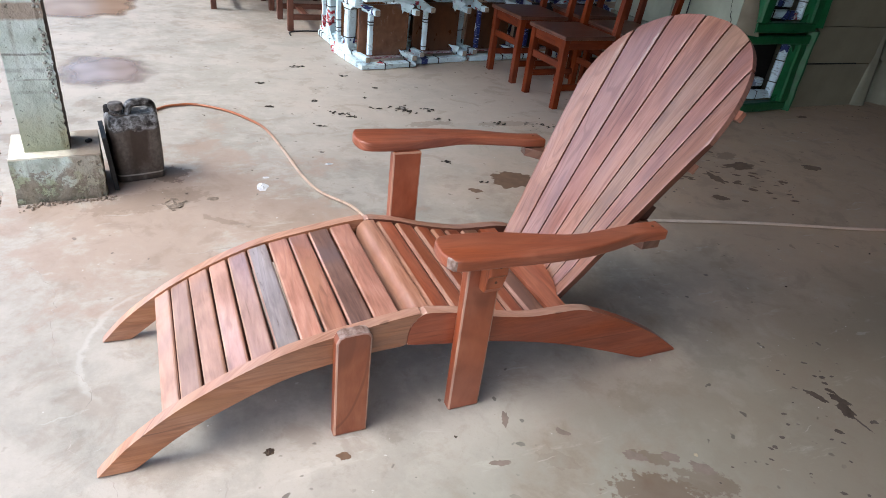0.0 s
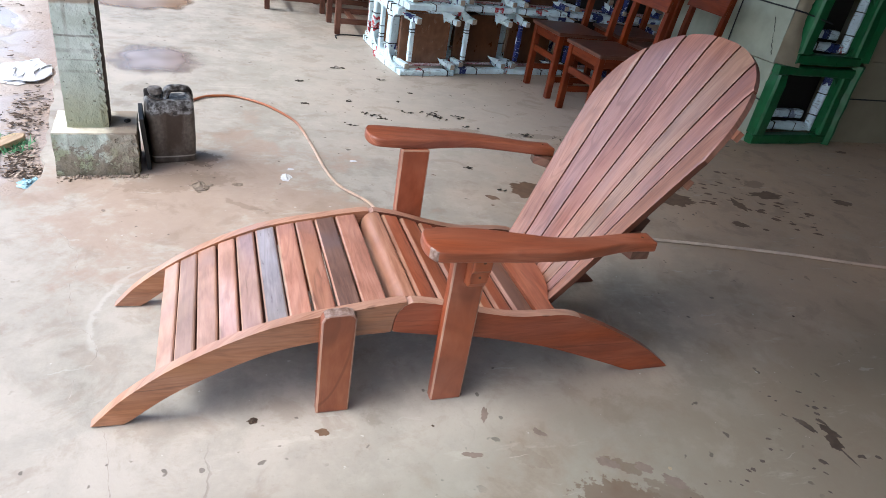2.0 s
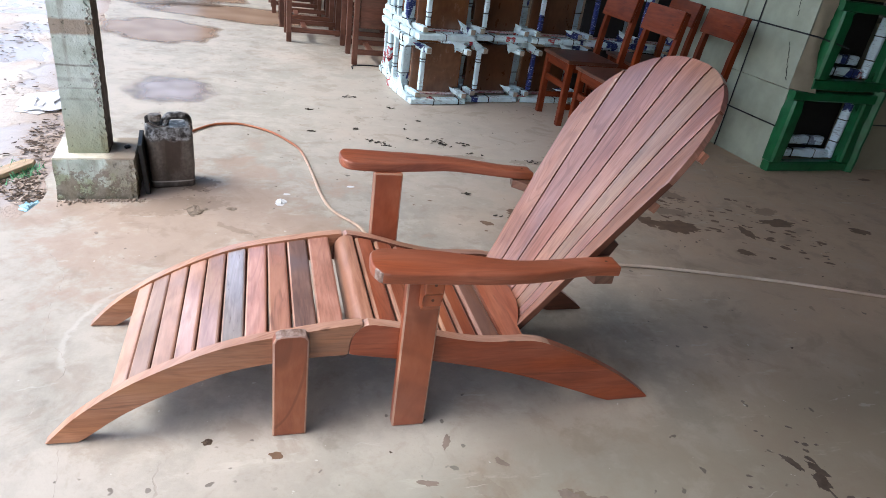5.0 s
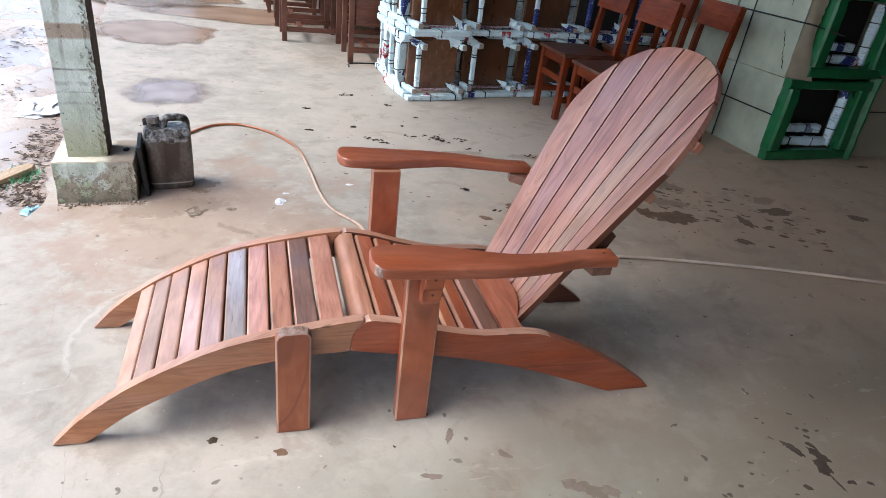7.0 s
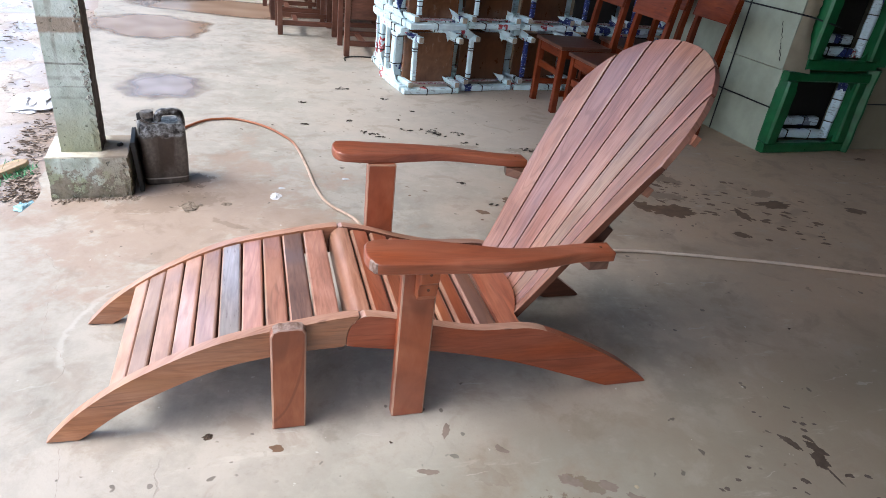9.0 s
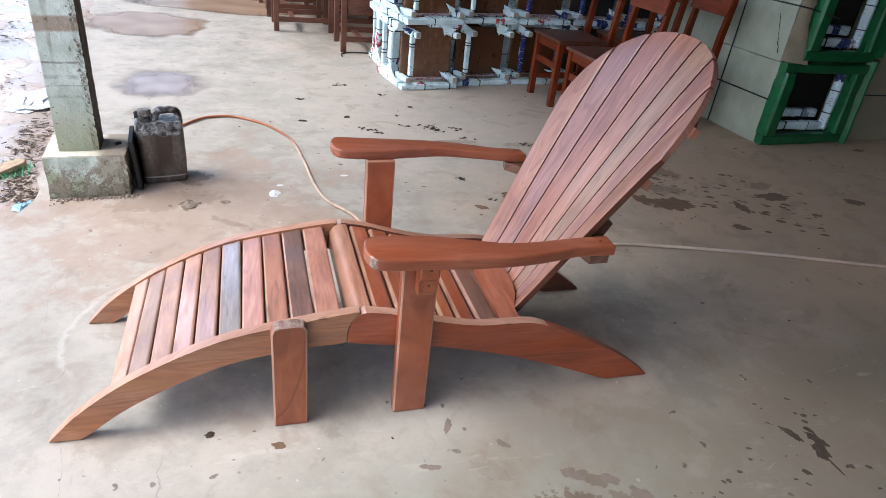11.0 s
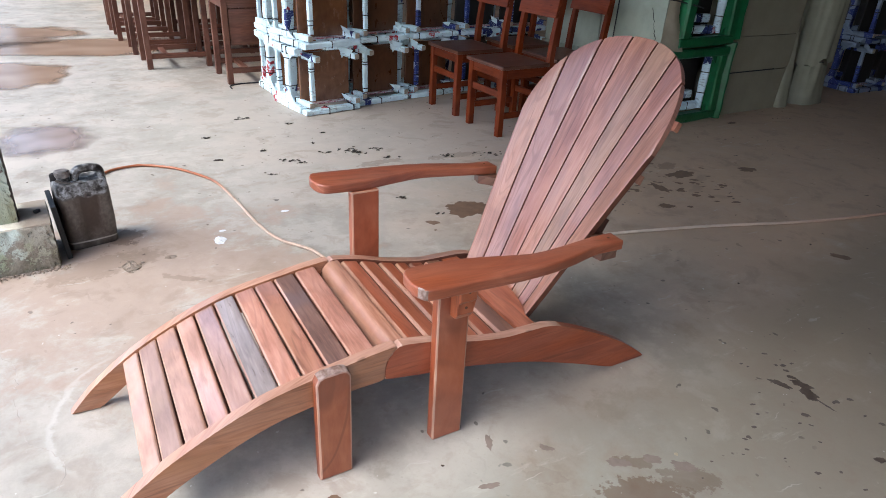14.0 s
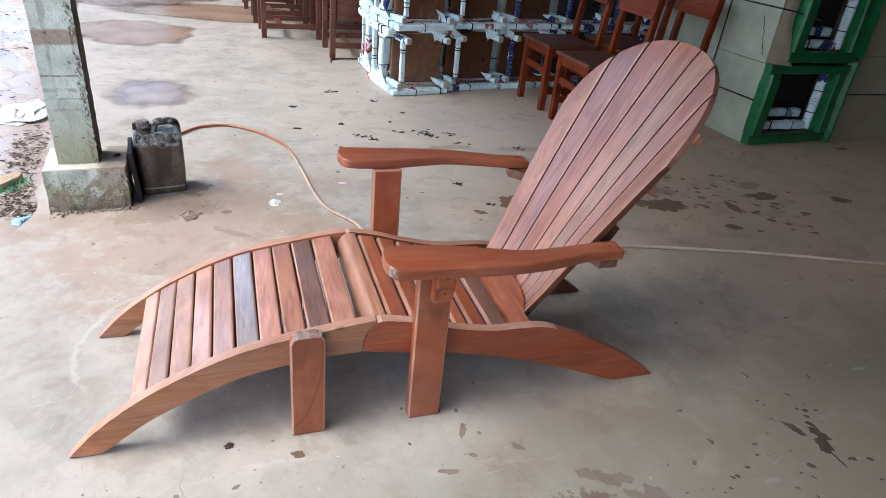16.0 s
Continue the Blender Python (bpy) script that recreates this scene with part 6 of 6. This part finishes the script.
def scrap(name, x, y, z, size, material, label, seed):
    """A crumpled bit of film, leaf or stone."""
    bm = bmesh.new()
    bmesh.ops.create_icosphere(bm, subdivisions=4, radius=1)
    o = Vector((seed * 5.3, 0, 0))
    for v in bm.verts:
        p = v.co.copy()
        d = noise.noise_vector(p * 1.6 + o) * 0.55 + noise.noise_vector(p * 4.5 + o) * 0.22
        k = 0.45 + 0.55 * abs(noise.noise(p * 2.6 + o)) * 2
        v.co = Vector(((p.x + d.x) * size[0], (p.y + d.y) * size[1], max(0.0, p.z) * k * size[2] + 0.25 * abs(d.z) * size[2]))
    lo = min(v.co.z for v in bm.verts)
    for v in bm.verts:
        v.co += Vector((x, y, z - lo))
    return tagged(part(name, bm, material, smooth="bag" in name), label, "litter")


scrap("plastic_scrap", 0.592, 1.41, 0.0, (0.022, 0.032, 0.008), PLASTIC_WHITE, "crumpled scrap of clear plastic film on the slab", 1)
scrap("mud_mound", 0.235, 1.312, 0.0, (0.030, 0.036, 0.010), MORTAR, "small brown mound of dried mud on the slab", 11)
scrap("mud_mound", 0.385, 1.335, 0.0, (0.022, 0.014, 0.005), MORTAR, "small brown mound of dried mud on the slab", 12)
scrap("plastic_bag", -0.70, 2.82, -0.03, (0.12, 0.20, 0.035), PLASTIC_WHITE, "flattened white plastic bag on the soil", 2)
scrap("blue_scrap", -0.395, 1.39, -0.03, (0.04, 0.03, 0.03), PLASTIC_BLUE, "crumpled pale blue plastic scrap by the plinth", 3)
scrap("dead_leaf", 0.372, -0.035, 0.0, (0.011, 0.009, 0.005), LEAF, "small curled dark leaf on the slab", 4)
scrap("pebble", 1.421, -0.373, 0.0, (0.005, 0.005, 0.004), CARTON_TAN, "tiny pale pebble on the slab", 5)
scrap("pale_chip", 0.93, 1.60, 0.0, (0.016, 0.010, 0.004), PLASTIC_WHITE, "small pale chip lying on the slab", 6)
scrap("pale_chip", 0.62, 1.50, 0.0, (0.012, 0.008, 0.003), PLASTIC_WHITE, "small pale chip lying on the slab", 7)
plank = slab([(-0.29, -0.03), (0.25, -0.045), (0.29, -0.02), (0.285, 0.03), (0.2, 0.04), (-0.29, 0.03)], "z", 0.0, 0.022, 0.004)
bmesh.ops.transform(plank, matrix=pose(-0.66, 1.62, -0.03, -6, 0, 62), verts=plank.verts)
tagged(part("plank", plank, PALE_WOOD, along=(0.47, 0.88, 0)), "pale offcut plank lying on the soil", "plank")
bm = bmesh.new()
rnd = random.Random(8)
for i in range(170):
    x, y = -0.54 + rnd.gauss(0, 0.035), 1.76 + rnd.gauss(0, 0.05)
    h, a = rnd.uniform(0.012, 0.032), rnd.uniform(0, math.tau)
    dx, dy = 0.0045 * math.cos(a), 0.0045 * math.sin(a)
    ex, ey = rnd.gauss(0, 0.03), rnd.gauss(0, 0.03)
    p = [bm.verts.new(v) for v in ((x - dx, y - dy, -0.035), (x + dx, y + dy, -0.035), (x + ex, y + ey, -0.03 + h))]
    bm.faces.new(p)
tagged(part("weeds", bm, GRASS), "tuft of small green weeds in the soil", "plant", kind="stuff")
cable = [(1.235, 4.02, 0.004), (1.24, 4.10, 0.006), (1.29, 4.14, 0.006), (1.38, 4.16, 0.006), (1.5, 4.16, 0.005)]
tagged(part("wire", tube(spline(cable, 6), 0.005, 8), TWINE, smooth=True), "thin dark wire lying by the desk leg", "wire")
